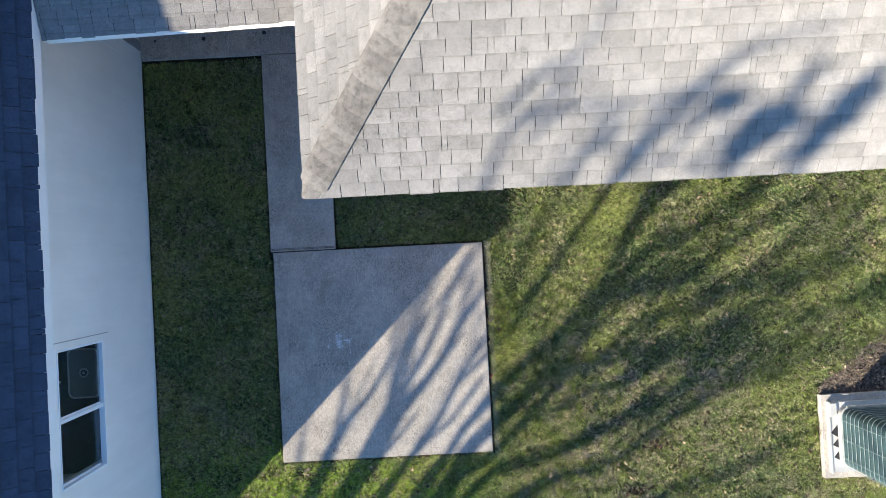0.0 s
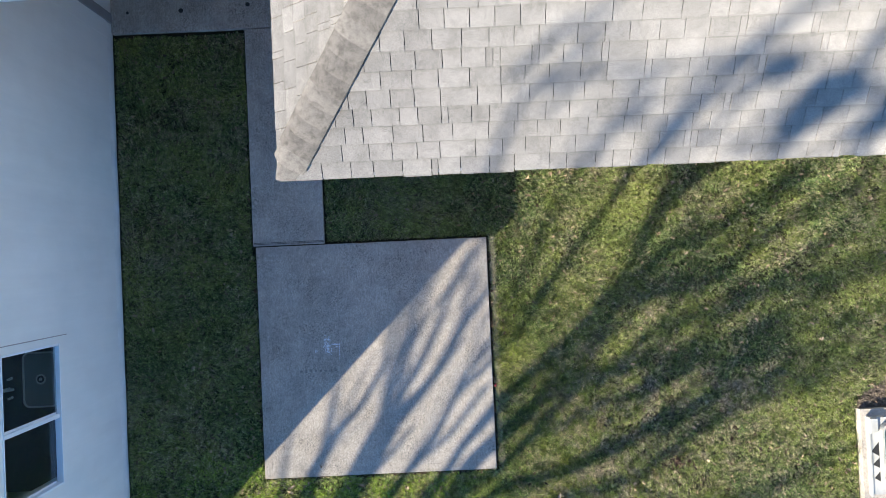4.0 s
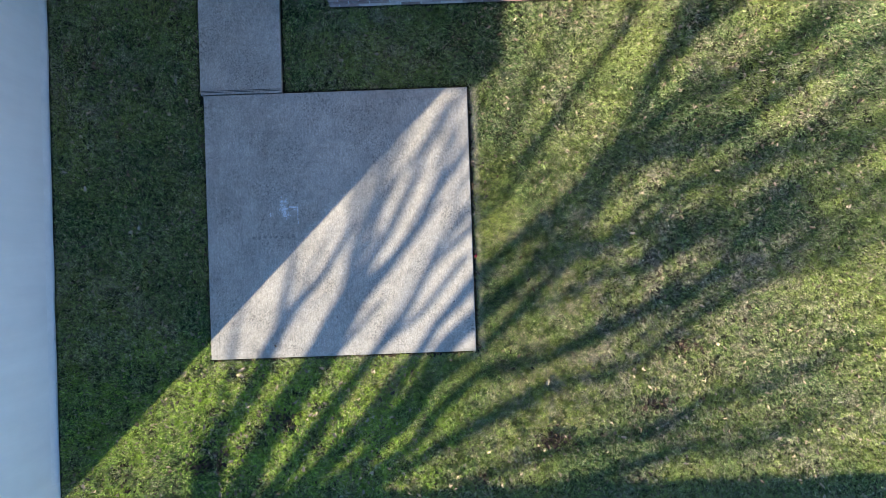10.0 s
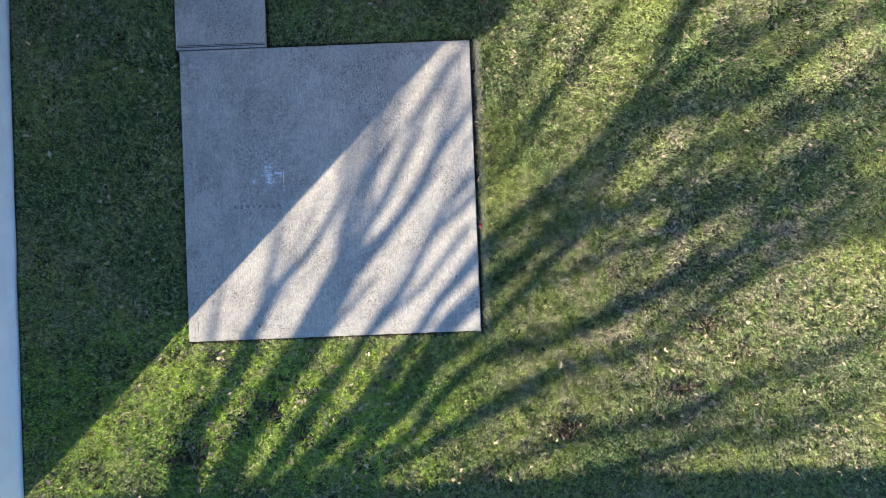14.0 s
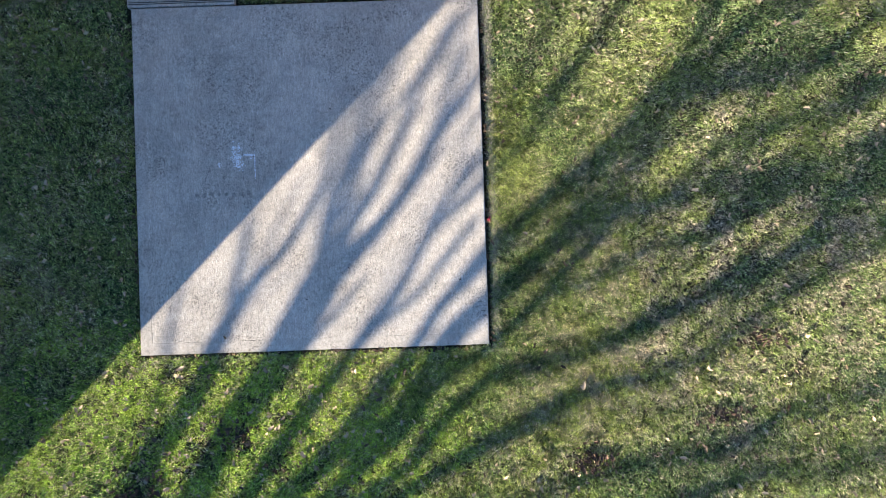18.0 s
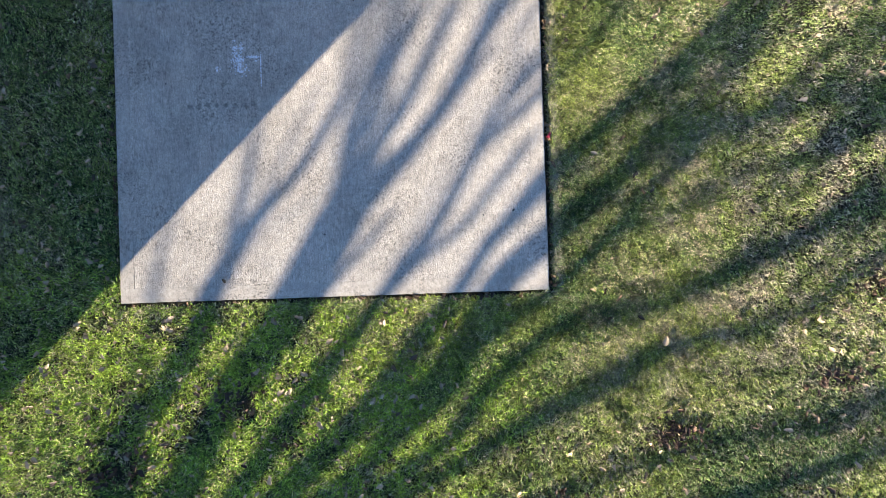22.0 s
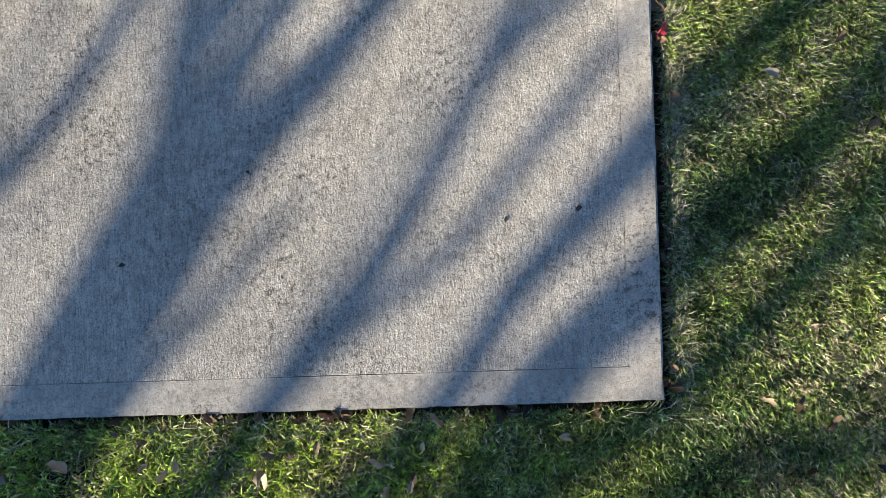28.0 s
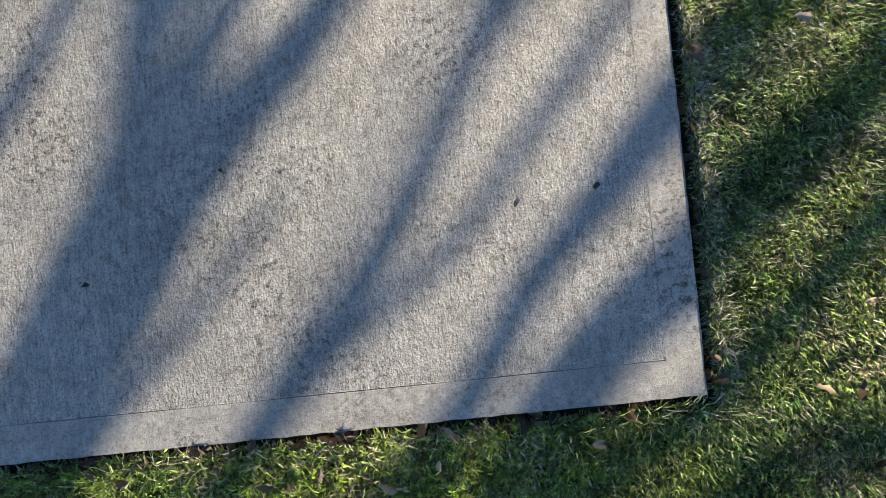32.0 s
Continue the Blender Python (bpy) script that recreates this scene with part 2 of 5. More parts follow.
def blade(name, fresh, pale, straw, dry):
    k = Mat(name, 0.55, spec=0.4)
    r = k.each(False)
    green = k.ramp(r, (0.0, tuple(0.36 * v for v in fresh)), (0.5, fresh), (0.85, pale), (1.0, tuple(1.25 * v for v in pale)))
    far = k.t.nodes.new("ShaderNodeVectorMath")         # the worn, dried-out stretch of the yard
    far.operation = "DISTANCE"
    far.inputs[1].default_value = (4.7, 0.45, 0)
    k.link(k.pos, far.inputs[0])
    worn = k.ramp(far.outputs["Value"], (0.0, 1.0), (0.35, 0.80), (0.8, 0.14))
    near = k.t.nodes.new("ShaderNodeMath")
    near.operation = "MULTIPLY"
    near.inputs[1].default_value = 1 / 2.4
    k.link(far.outputs["Value"], near.inputs[0])
    k.link(near.outputs[0], worn.node.inputs[0])
    golden = k.ramp(k.noise(0.8, 3, 0.6, k.stretch((1, 1.3, 1))), (0.39, 0.0), (0.60, 0.62))
    green = k.mix(golden, green, tuple(v * w for v, w in zip(pale, (1.0, 0.90, 0.68))))
    patch = k.mix(0.45, worn, k.ramp(k.noise(0.9, 4, 0.6), (0.42, 0.0), (0.60, 1.0)))
    small = k.ramp(k.noise(5.5, 4, 0.7), (0.40, 0.05), (0.62, 1.5))
    lot = k.t.nodes.new("ShaderNodeMath")
    lot.operation = "MULTIPLY"
    k.link(patch, lot.inputs[0]), k.link(small, lot.inputs[1])
    scaled = k.t.nodes.new("ShaderNodeMath")
    scaled.operation = "MULTIPLY_ADD"
    scaled.inputs[1].default_value, scaled.inputs[2].default_value = dry, dry * 0.15
    k.link(lot.outputs[0], scaled.inputs[0])
    # a blade is withered where its own lot falls under the patch's dryness
    pick = k.t.nodes.new("ShaderNodeMath")
    pick.operation = "LESS_THAN"
    other = k.t.nodes.new("ShaderNodeMath")
    other.operation = "FRACT"
    mult = k.t.nodes.new("ShaderNodeMath")
    mult.operation = "MULTIPLY"
    mult.inputs[1].default_value = 17.31
    k.link(r, mult.inputs[0]), k.link(mult.outputs[0], other.inputs[0])
    k.link(other.outputs[0], pick.inputs[0]), k.link(scaled.outputs[0], pick.inputs[1])
    tan = k.ramp(r, (0.0, tuple(0.3 * v for v in straw)), (0.5, tuple(0.75 * v for v in straw)), (1.0, straw))
    c = k.mix(pick.outputs[0], green, tan)
    c = k.mix(0.6, c, k.ramp(k.noise(24, 4, 0.75), (0.38, 0.25), (0.5, 1.05), (0.64, 1.7)), "MULTIPLY")
    k.color(k.mix(0.85, c, k.ramp(k.noise(95, 2, 0.6), (0.34, 0.25), (0.5, 1.0), (0.66, 1.75)), "MULTIPLY"))
    thin = k.t.nodes.new("ShaderNodeBsdfTranslucent")
    k.link(k.b.inputs["Base Color"].links[0].from_socket, thin.inputs["Color"])
    both = k.t.nodes.new("ShaderNodeMixShader")
    both.inputs[0].default_value = 0.27
    k.link(k.b.outputs[0], both.inputs[1]), k.link(thin.outputs[0], both.inputs[2])
    k.link(both.outputs[0], k.t.nodes["Material Output"].inputs["Surface"])
    return k.m


def leaf_mat(name, dark, light):
    k = Mat(name, 0.7, spec=0.3)
    c = k.ramp(k.each(name.endswith("single")), (0.0, dark), (0.6, light), (1.0, tuple(min(1, 1.4 * v) for v in light)))
    c = k.mix(0.5, c, k.ramp(k.noise(60, 3, 0.6), (0.3, 0.6), (0.7, 1.15)), "MULTIPLY")
    k.color(c)
    return k.m


M_TURF = turf()
M_BLADE = blade("lawn_blades", (0.105, 0.182, 0.056), (0.39, 0.47, 0.150), (0.66, 0.565, 0.39), 0.72)
M_FINE = blade("fine_blades", (0.116, 0.196, 0.060), (0.43, 0.51, 0.155), (0.70, 0.60, 0.40), 0.74)
M_STRAW = leaf_mat("withered_blade_run", (0.10, 0.085, 0.06), (0.46, 0.40, 0.29))
M_BROAD = blade("broad_blades", (0.078, 0.150, 0.018), (0.37, 0.52, 0.070), (0.60, 0.50, 0.26), 0.40)


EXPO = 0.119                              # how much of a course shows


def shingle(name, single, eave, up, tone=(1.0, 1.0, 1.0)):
    """Granule-faced shingles, darker towards the head of every course; eave and up give the slope."""
    k = Mat(name, 0.95, spec=0.2, grain=1.0)
    # tone scales the grey; on the west wing it carries the blue shade
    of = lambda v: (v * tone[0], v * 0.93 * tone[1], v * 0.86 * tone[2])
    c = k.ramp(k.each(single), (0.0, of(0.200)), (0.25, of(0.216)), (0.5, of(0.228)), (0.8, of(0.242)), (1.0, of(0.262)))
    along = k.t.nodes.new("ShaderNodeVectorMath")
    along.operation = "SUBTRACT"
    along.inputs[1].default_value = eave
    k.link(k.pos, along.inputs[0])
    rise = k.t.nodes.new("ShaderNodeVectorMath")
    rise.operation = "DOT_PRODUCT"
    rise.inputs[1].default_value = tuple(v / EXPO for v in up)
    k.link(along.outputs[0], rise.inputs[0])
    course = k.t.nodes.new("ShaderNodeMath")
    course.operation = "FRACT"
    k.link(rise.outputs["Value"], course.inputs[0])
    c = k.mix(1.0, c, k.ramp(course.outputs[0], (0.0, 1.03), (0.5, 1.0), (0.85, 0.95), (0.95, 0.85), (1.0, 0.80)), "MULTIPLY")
    c = k.mix(0.75, c, k.ramp(k.noise(240, 2, 0.7), (0.36, 0.4), (0.5, 1.0), (0.66, 1.55)), "MULTIPLY")
    c = k.mix(0.75, c, k.ramp(k.noise(7, 6, 0.78), (0.32, 0.68), (0.5, 0.98), (0.68, 1.14)), "MULTIPLY")
    k.color(c).bump(k.noise(300, 2, 0.7), 0.5, 0.003)
    return k.m


def hip_mat():
    k = Mat("hip_cap_shingle", 0.95, spec=0.2, grain=1.0)
    c = k.ramp(k.each(True), (0.0, (0.100, 0.091, 0.085)), (1.0, (0.150, 0.137, 0.128)))
    c = k.mix(0.8, c, k.ramp(k.noise(16, 5, 0.75), (0.36, 0.55), (0.52, 1.0), (0.7, 1.2)), "MULTIPLY")
    c = k.mix(0.8, c, k.ramp(k.noise(260, 2, 0.7), (0.3, 0.45), (0.5, 1.0), (0.72, 1.35)), "MULTIPLY")
    k.color(c).bump(k.noise(300, 2, 0.7), 0.5, 0.003)
    return k.m


def brick(name, single, lime_top=0.45):
    k = Mat(name, 0.9, spec=0.25, grain=0.8)
    c = k.ramp(k.each(single), (0.0, (0.11, 0.068, 0.066)), (0.25, (0.21, 0.135, 0.122)), (0.55, (0.29, 0.195, 0.172)), (0.8, (0.36, 0.26, 0.228)), (1.0, (0.48, 0.38, 0.335)))
    c = k.mix(0.6, c, k.ramp(k.noise(45, 4, 0.7), (0.3, 0.65), (0.6, 1.15)), "MULTIPLY")
    lime = k.ramp(k.noise(22, 4, 0.75), (0.5, 0.0), (0.72, lime_top))
    c = k.mix(lime, c, (0.60, 0.52, 0.46))
    k.color(c).bump(k.noise(160, 3, 0.7), 0.5, 0.004)
    return k.m


def plain(name, color, rough=0.6, vary=0.12, scale=6.0, metal=0.0, bump=0.0, spec=0.4):
    k = Mat(name, rough, metal, spec)
    c = k.mix(1.0, color, k.ramp(k.noise(scale, 4, 0.65), (0.3, 1 - vary), (0.7, 1 + vary * 0.5)), "MULTIPLY")
    c = k.mix(0.5, c, k.ramp(k.noise(scale * 14, 3, 0.7), (0.3, 1 - vary), (0.7, 1 + vary * 0.4)), "MULTIPLY")
    k.color(c)
    if bump:
        k.bump(k.noise(scale * 20, 3, 0.6), bump, 0.003)
    return k.m


def siding_mat():
    k = Mat("painted_siding", 0.7, spec=0.3)
    c = k.mix(1.0, (0.82, 0.79, 0.745), k.ramp(k.noise(1.5, 4, 0.6), (0.3, 0.94), (0.7, 1.03)), "MULTIPLY")
    c = k.mix(0.6, c, k.ramp(k.noise(1.0, 4, 0.7, k.stretch((10, 5, 0.6))), (0.35, 0.93), (0.65, 1.02)), "MULTIPLY")
    k.color(c).bump(k.noise(220, 3, 0.6), 0.12, 0.002)
    return k.m


def glass_mat(name, tint=(0.9, 0.97, 0.95)):
    k = Mat(name, 0.02)
    k.b.inputs["Base Color"].default_value = (*tint, 1)
    k.b.inputs["Transmission Weight"].default_value = 1.0
    k.b.inputs["IOR"].default_value = 1.5
    return k.m


M_WALL = siding_mat()
M_FOUND = plain("foundation_paint", (0.83, 0.81, 0.775), 0.8, 0.1, 5)
M_WHITE = plain("white_trim_paint", (0.80, 0.79, 0.77), 0.5, 0.06, 4)
M_VINYL = plain("white_vinyl", (0.82, 0.83, 0.84), 0.35, 0.04, 4)
M_DARK = plain("dark_rubber", (0.02, 0.02, 0.022), 0.6)
M_MORTAR = plain("pale_mortar", (0.54, 0.51, 0.48), 0.95, 0.2, 30, bump=0.4)
M_DECK = plain("roof_felt", (0.05, 0.048, 0.045), 0.95, 0.2, 9)
M_SILL = plain("sill_brick_clay", (0.25, 0.165, 0.145), 0.9, 0.35, 14, bump=0.4)
M_BRICK1, M_BRICKN = brick("clay_brick", True), brick("clay_brick_run", False)
M_HIP = hip_mat()
M_GALV = plain("galvanised_sheet", (0.38, 0.40, 0.42), 0.55, 0.2, 12, 0.5)
M_TAUPE = plain("taupe_sheet", (0.15, 0.135, 0.125), 0.55, 0.2, 12, 0.2)
M_ALU = plain("painted_steel", (0.47, 0.455, 0.42), 0.5, 0.12, 8, 0.1)
M_COIL = plain("dark_coil_fins", (0.055, 0.095, 0.105), 0.5, 0.3, 40, 0.3)
M_WIRE = plain("grey_wire", (0.26, 0.31, 0.31), 0.5, 0.1, 20, 0.2)
M_GLASS = glass_mat("window_glass")
M_TEAL = glass_mat("tinted_glass", (0.42, 0.60, 0.64))
M_SCREEN = plain("insect_screen", (0.10, 0.13, 0.155), 0.8, 0.1, 30)
M_SCREEN.node_tree.nodes["Principled BSDF"].inputs["Alpha"].default_value = 0.6
M_ROOM = plain("indoor_wall_paint", (0.82, 0.80, 0.77), 0.9, 0.1, 3)
M_TOP = plain("dark_countertop", (0.15, 0.165, 0.20), 0.3, 0.3, 30)
M_BASIN = plain("grey_basin", (0.42, 0.45, 0.48), 0.25, 0.08, 5)
M_BARK = plain("grey_bark", (0.16, 0.13, 0.10), 0.95, 0.35, 14, bump=0.8)
M_FENCE = plain("weathered_cedar", (0.26, 0.20, 0.14), 0.9, 0.3, 10, bump=0.4)
M_FLAKE = plain("white_paint_flake", (0.76, 0.77, 0.79), 0.7, 0.15, 60)
M_STAIN = plain("dark_plug", (0.035, 0.033, 0.03), 0.8, 0.3, 60)
M_SPOT = plain("grey_spot", (0.27, 0.245, 0.21), 0.95, 0.6, 60, bump=0.4)
M_LEAF = leaf_mat("dry_leaf_single", (0.04, 0.026, 0.017), (0.15, 0.095, 0.052))
M_LEAVES = leaf_mat("dry_leaf_run", (0.065, 0.040, 0.025), (0.36, 0.27, 0.175))
M_BROWN = leaf_mat("brown_leaf_run", (0.03, 0.018, 0.013), (0.115, 0.070, 0.045))
M_MULCH = leaf_mat("bark_chip_run", (0.045, 0.033, 0.024), (0.15, 0.115, 0.085))
M_RED = plain("red_leaf", (0.33, 0.03, 0.05), 0.6, 0.3, 60)
M_CROWN = plain("evergreen_leaf", (0.05, 0.075, 0.02), 0.5, 0.4, 8)

# ---- ground and paving ----
SLAB, TOP = 2.745, 0.045


def ground():
    bm = bmesh.new()
    bmesh.ops.create_grid(bm, x_segments=120, y_segments=110, size=1, matrix=Matrix.Translation((3.2, 2.0, 0)) @ Matrix.Diagonal((7.5, 6.5, 1, 1)))
    for v in bm.verts:
        if abs(v.co.x - 3.2) < 7.4 and abs(v.co.y - 2.0) < 6.4:
            v.co.z = 0.016 * noise.noise(v.co * 1.7) - 0.008
    rim = [e for e in bm.edges if e.is_boundary]
    far = bmesh.ops.extrude_edge_only(bm, edges=rim)["geom"]
    for v in far:
        if isinstance(v, bmesh.types.BMVert):
            d = Vector((v.co.x - 3.2, v.co.y - 2.0, 0))
            v.co = Vector((3.2, 2.0, 0)) + d * 90
    bmesh.ops.recalc_face_normals(bm, faces=bm.faces)
    solid("ground", bm, M_TURF, "mown winter lawn with bare soil showing between the blades", "ground", "structure")


ground()


def ragged(x0, y0, x1, y1, step=0.03, amp=0.0014):
    """The outline of a cast slab, its arrises slightly worn."""
    pts = []
    for (ax, ay), (bx, by) in (((x0, y0), (x1, y0)), ((x1, y0), (x1, y1)), ((x1, y1), (x0, y1)), ((x0, y1), (x0, y0))):
        n = max(2, int(math.hypot(bx - ax, by - ay) / step))
        for i in range(n):
            f = i / n
            pts.append((ax + (bx - ax) * f + random.uniform(-amp, amp), ay + (by - ay) * f + random.uniform(-amp, amp)))
    return pts


def ring(outer, inner, z0, z1):
    """A flat frame of four mitred boards, for the trowelled margin."""
    bm = bmesh.new()
    (a0, b0, a1, b1), (c0, d0, c1, d1) = outer, inner
    for q in ([(a0, b0), (a1, b0), (c1, d0), (c0, d0)], [(a1, b0), (a1, b1), (c1, d1), (c1, d0)], [(a1, b1), (a0, b1), (c0, d1), (c1, d1)], [(a0, b1), (a0, b0), (c0, d0), (c0, d1)]):
        prism(q, z0, z1, bm)
    return bm


def patio():
    slab = solid("patio_slab", prism(ragged(0, 0, SLAB, SLAB), -0.06, TOP - 0.004), M_EDGE, "square broom-finished concrete patio slab with trowelled margins", "patio", "structure")
    m = 0.092
    part("broomed_field", prism(ragged(m, m, SLAB - m, SLAB - m, 0.12, 0.0012), TOP - 0.02, TOP), M_CONC, slab, "grey broomed concrete face")
    e = 0.0012
    part("margin", ring((0.006, 0.006, SLAB - 0.006, SLAB - 0.006), (m - e, m - e, SLAB - m + e, SLAB - m + e), TOP - 0.02, TOP + 0.0005), M_EDGE, slab, "smooth trowelled edge band")
    random.seed(12)
    for k in range(8):
        part("stain", disc(0.48 + 0.058 * k, 1.25 + random.uniform(-0.006, 0.006), TOP, random.uniform(0.012, 0.018), 0.0008, 12, None, 0.2), M_SPOT, slab, "small dark round stain")
    return slab


patio()
solid("walkway", prism(ragged(-0.03, SLAB + 0.012, 0.815, 5.36), -0.06, TOP - 0.002), M_WALK, "narrow concrete garden walk leading to the porch", "path", "structure")
for dy in (0.034, 0.048):
    solid("walk_joint", box(-0.02, SLAB + dy - 0.0025, TOP - 0.002, 0.81, SLAB + dy + 0.0025, TOP + 0.0012), M_STAIN, "dark tooled joint across the concrete walk", "joint", "structure")
solid("porch_slab", prism(ragged(-1.62, 5.375, 1.34, 8.0), -0.06, TOP), M_WALK, "grey concrete porch slab in the shade", "patio", "structure")


def paint_mark():
    """A half worn-off painted mark on the slab."""
    random.seed(5)
    h = Heap()

    def flecks(cx, cy, w, d, n, s=0.006):
        for _ in range(n):
            x, y = cx + random.gauss(0, w), cy + random.gauss(0, d)
            a, q = random.uniform(0, 3.1), s * random.uniform(0.4, 1.5)
            c, sn = math.cos(a) * q, math.sin(a) * q
            z = TOP + 0.0010 + 0.0000022 * len(h.v)
            h.add([(x + c, y + sn, z), (x - sn, y + c, z), (x - c, y - sn, z), (x + sn * 0.5, y - c * 0.6, z)], [(0, 1, 2, 3)])
    flecks(0.775, 1.612, 0.007, 0.022, 34, 0.0042)
    flecks(0.822, 1.608, 0.007, 0.018, 28, 0.0042)
    flecks(0.800, 1.618, 0.022, 0.006, 18, 0.0036)
    flecks(0.805, 1.525, 0.022, 0.032, 120, 0.0046)
    flecks(0.820, 1.465, 0.028, 0.016, 40, 0.0042)
    flecks(0.890, 1.556, 0.030, 0.007, 48, 0.0042)
    flecks(0.920, 1.540, 0.012, 0.012, 20, 0.004)
    for k in range(9):
        flecks(0.945, 1.565 - 0.023 * k, 0.0018, 0.010, 9, 0.0036)
    flecks(0.669, 1.487, 0.011, 0.009, 20, 0.004)
    tagged(new("painted_mark", h.mesh("painted_mark", M_FLAKE)), "flaking white painted mark on the concrete patio", "paint mark", "", "stuff")


paint_mark()
for k, (x, y, r) in enumerate(((-1.42, 5.62, 0.017), (-0.78, 5.62, 0.028), (-0.36, 5.80, 0.026), (0.02, 5.66, 0.026))):
    solid("floor_plug", disc(x, y, TOP - 0.01, r, 0.013, 14), M_STAIN, "dark round plug set in the porch concrete", "floor plug", group="plugs in the porch floor")

# ---- west wing: siding wall, window, roof ----
WX, WY0, WY1 = -1.625, -1.42, 5.37
WIN = (0.47, 1.85, 1.20, 1.98)


def west_walls():
    y0, y1, z0, z1 = WIN
    bm = bmesh.new()
    for a, b, c, d, deep in ((WY0, y0, 0.14, 2.45, 0.2), (y1, 8.0, 0.14, 2.45, 0.2), (y0, y1, 0.14, z0, 0.06), (y0, y1, z1, 2.45, 0.2)):
        box(WX - deep, a, c, WX, b, d, 0, bm)
    wall = solid("wall_west", bm, M_WALL, "cream painted panel siding wall of the house", "wall", "structure")
    part("foundation", box(WX - 0.2, WY0 - 0.012, -0.05, WX - 0.012, 8.0, 0.14), M_FOUND, wall, "grey foundation strip below the siding")
    part("corner_board", box(WX - 0.02, WY0 - 0.012, 0.13, WX + 0.004, WY0 + 0.085, 2.45), M_WALL, wall)
    part("corner_board", box(WX - 0.02, WY1 - 0.07, 0.10, WX + 0.004, WY1, 2.45), M_WALL, wall)
    part("batten", box(WX - 0.01, y1 + 0.07, 1.08, WX + 0.004, y1 + 0.079, 2.28), plain("panel_joint", (0.40, 0.35, 0.33), 0.8), wall, "thin brownish panel joint")
    solid("porch_post", box(WX - 0.06, 5.50, 0.045, WX + 0.014, 5.62, 2.40, 0.006), plain("taupe_paint", (0.30, 0.28, 0.27), 0.7), "slim taupe painted porch post at the wall", "post")
    # the end wall, and the walls that close the wing
    gable = [(WX, 0.0), (WX, 2.45), (-3, 2.45), (-7.2, 2.45), (-7.2, 0.0)]
    bm = bmesh.new()
    f = [bm.verts.new((x, WY0, z)) for x, z in gable]
    g = [bm.verts.new((x, WY0 + 0.2, z)) for x, z in gable]
    bm.faces.new(f), bm.faces.new(g[::-1])
    for i in range(5):
        bm.faces.new((f[i], g[i], g[(i + 1) % 5], f[(i + 1) % 5]))
    bmesh.ops.recalc_face_normals(bm, faces=bm.faces)
    bmesh.ops.translate(bm, verts=bm.verts, vec=(-0.004, 0, 0))
    solid("wall_south", bm, M_WALL, "cream painted end wall of the house", "wall", "structure")
    solid("wall_far_west", box(-7.2, WY0 + 0.2, 0, -7.0, 8, 2.45), M_WALL, "plain painted outer wall", "wall", "structure")
    solid("wall_far_north", box(-7.2, 8.0, 0, 12, 8.2, 2.4), M_WALL, "plain painted outer wall", "wall", "structure")
    solid("ceiling_west", box(-7.0, WY0 + 0.2, 2.36, WX - 0.2, 8, 2.44), M_ROOM, "plain ceiling of the west wing", "ceiling", "structure")
    # unseen pale partitions, added to bounce window light onto the basin
    for n, b in (("wall_bath_west", (-3.1, 0.0, 0.1, -3.0, 2.4, 2.36)), ("wall_bath_south", (-3.0, 0.0, 0.1, WX - 0.2, 0.1, 2.36)), ("wall_bath_north", (-3.0, 2.3, 0.1, WX - 0.2, 2.4, 2.36))):
        solid(n, box(*b), M_ROOM, "unseen pale bathroom wall added to bounce light inside", "wall", "structure")
    solid("floor_west", box(-7.0, WY0 + 0.2, 0.0, WX - 0.2, 8, 0.1), M_ROOM, "dim bathroom floor", "floor", "structure")


west_walls()


def west_window():
    y0, y1, z0, z1 = WIN
    w = thing("window_west", "white vinyl sliding window with two dark panes", "window", "structure")
    mid = (y0 + y1) / 2 - 0.02
    t = 0.02
    for n, b in (("frame_head", (WX - 0.03, y0, z1 - 0.012, WX + 0.012, y1, z1)), ("frame_sill", (WX - 0.055, y0, z0, WX + 0.010, y1, z0 + 0.012)), ("frame_jamb", (WX - 0.09, y0, z0 + t, WX + 0.012, y0 + t, z1 - t)), ("frame_jamb", (WX - 0.09, y1 - t, z0 + t, WX + 0.012, y1, z1 - t)), ("meeting_rail", (WX - 0.075, mid - 0.02, z0 + t, WX - 0.002, mid + 0.02, z1 - t))):
        part(n, box(*b, 0.004), M_VINYL, w)
    for a, b, x in ((y0 + t, mid - 0.02, WX - 0.05), (mid + 0.02, y1 - t, WX - 0.03)):
        sash = part("sash", box(x - 0.012, a, z0 + t + 0.02, x + 0.006, a + 0.02, z1 - t), M_VINYL, w)
        p = part("pane", box(x - 0.006, a + 0.02, z0 + t + 0.002, x, b, z1 - t), M_GLASS, sash)
        p.visible_shadow = False


west_window()


def rounded(x0, y0, x1, y1, r, n=6):
    pts = []
    for cx, cy, a0 in ((x1 - r, y1 - r, 0), (x0 + r, y1 - r, 90), (x0 + r, y0 + r, 180), (x1 - r, y0 + r, 270)):
        for k in range(n + 1):
            a = radians(a0 + 90 * k / n)
            pts.append((cx + r * math.cos(a), cy + r * math.sin(a)))
    return pts


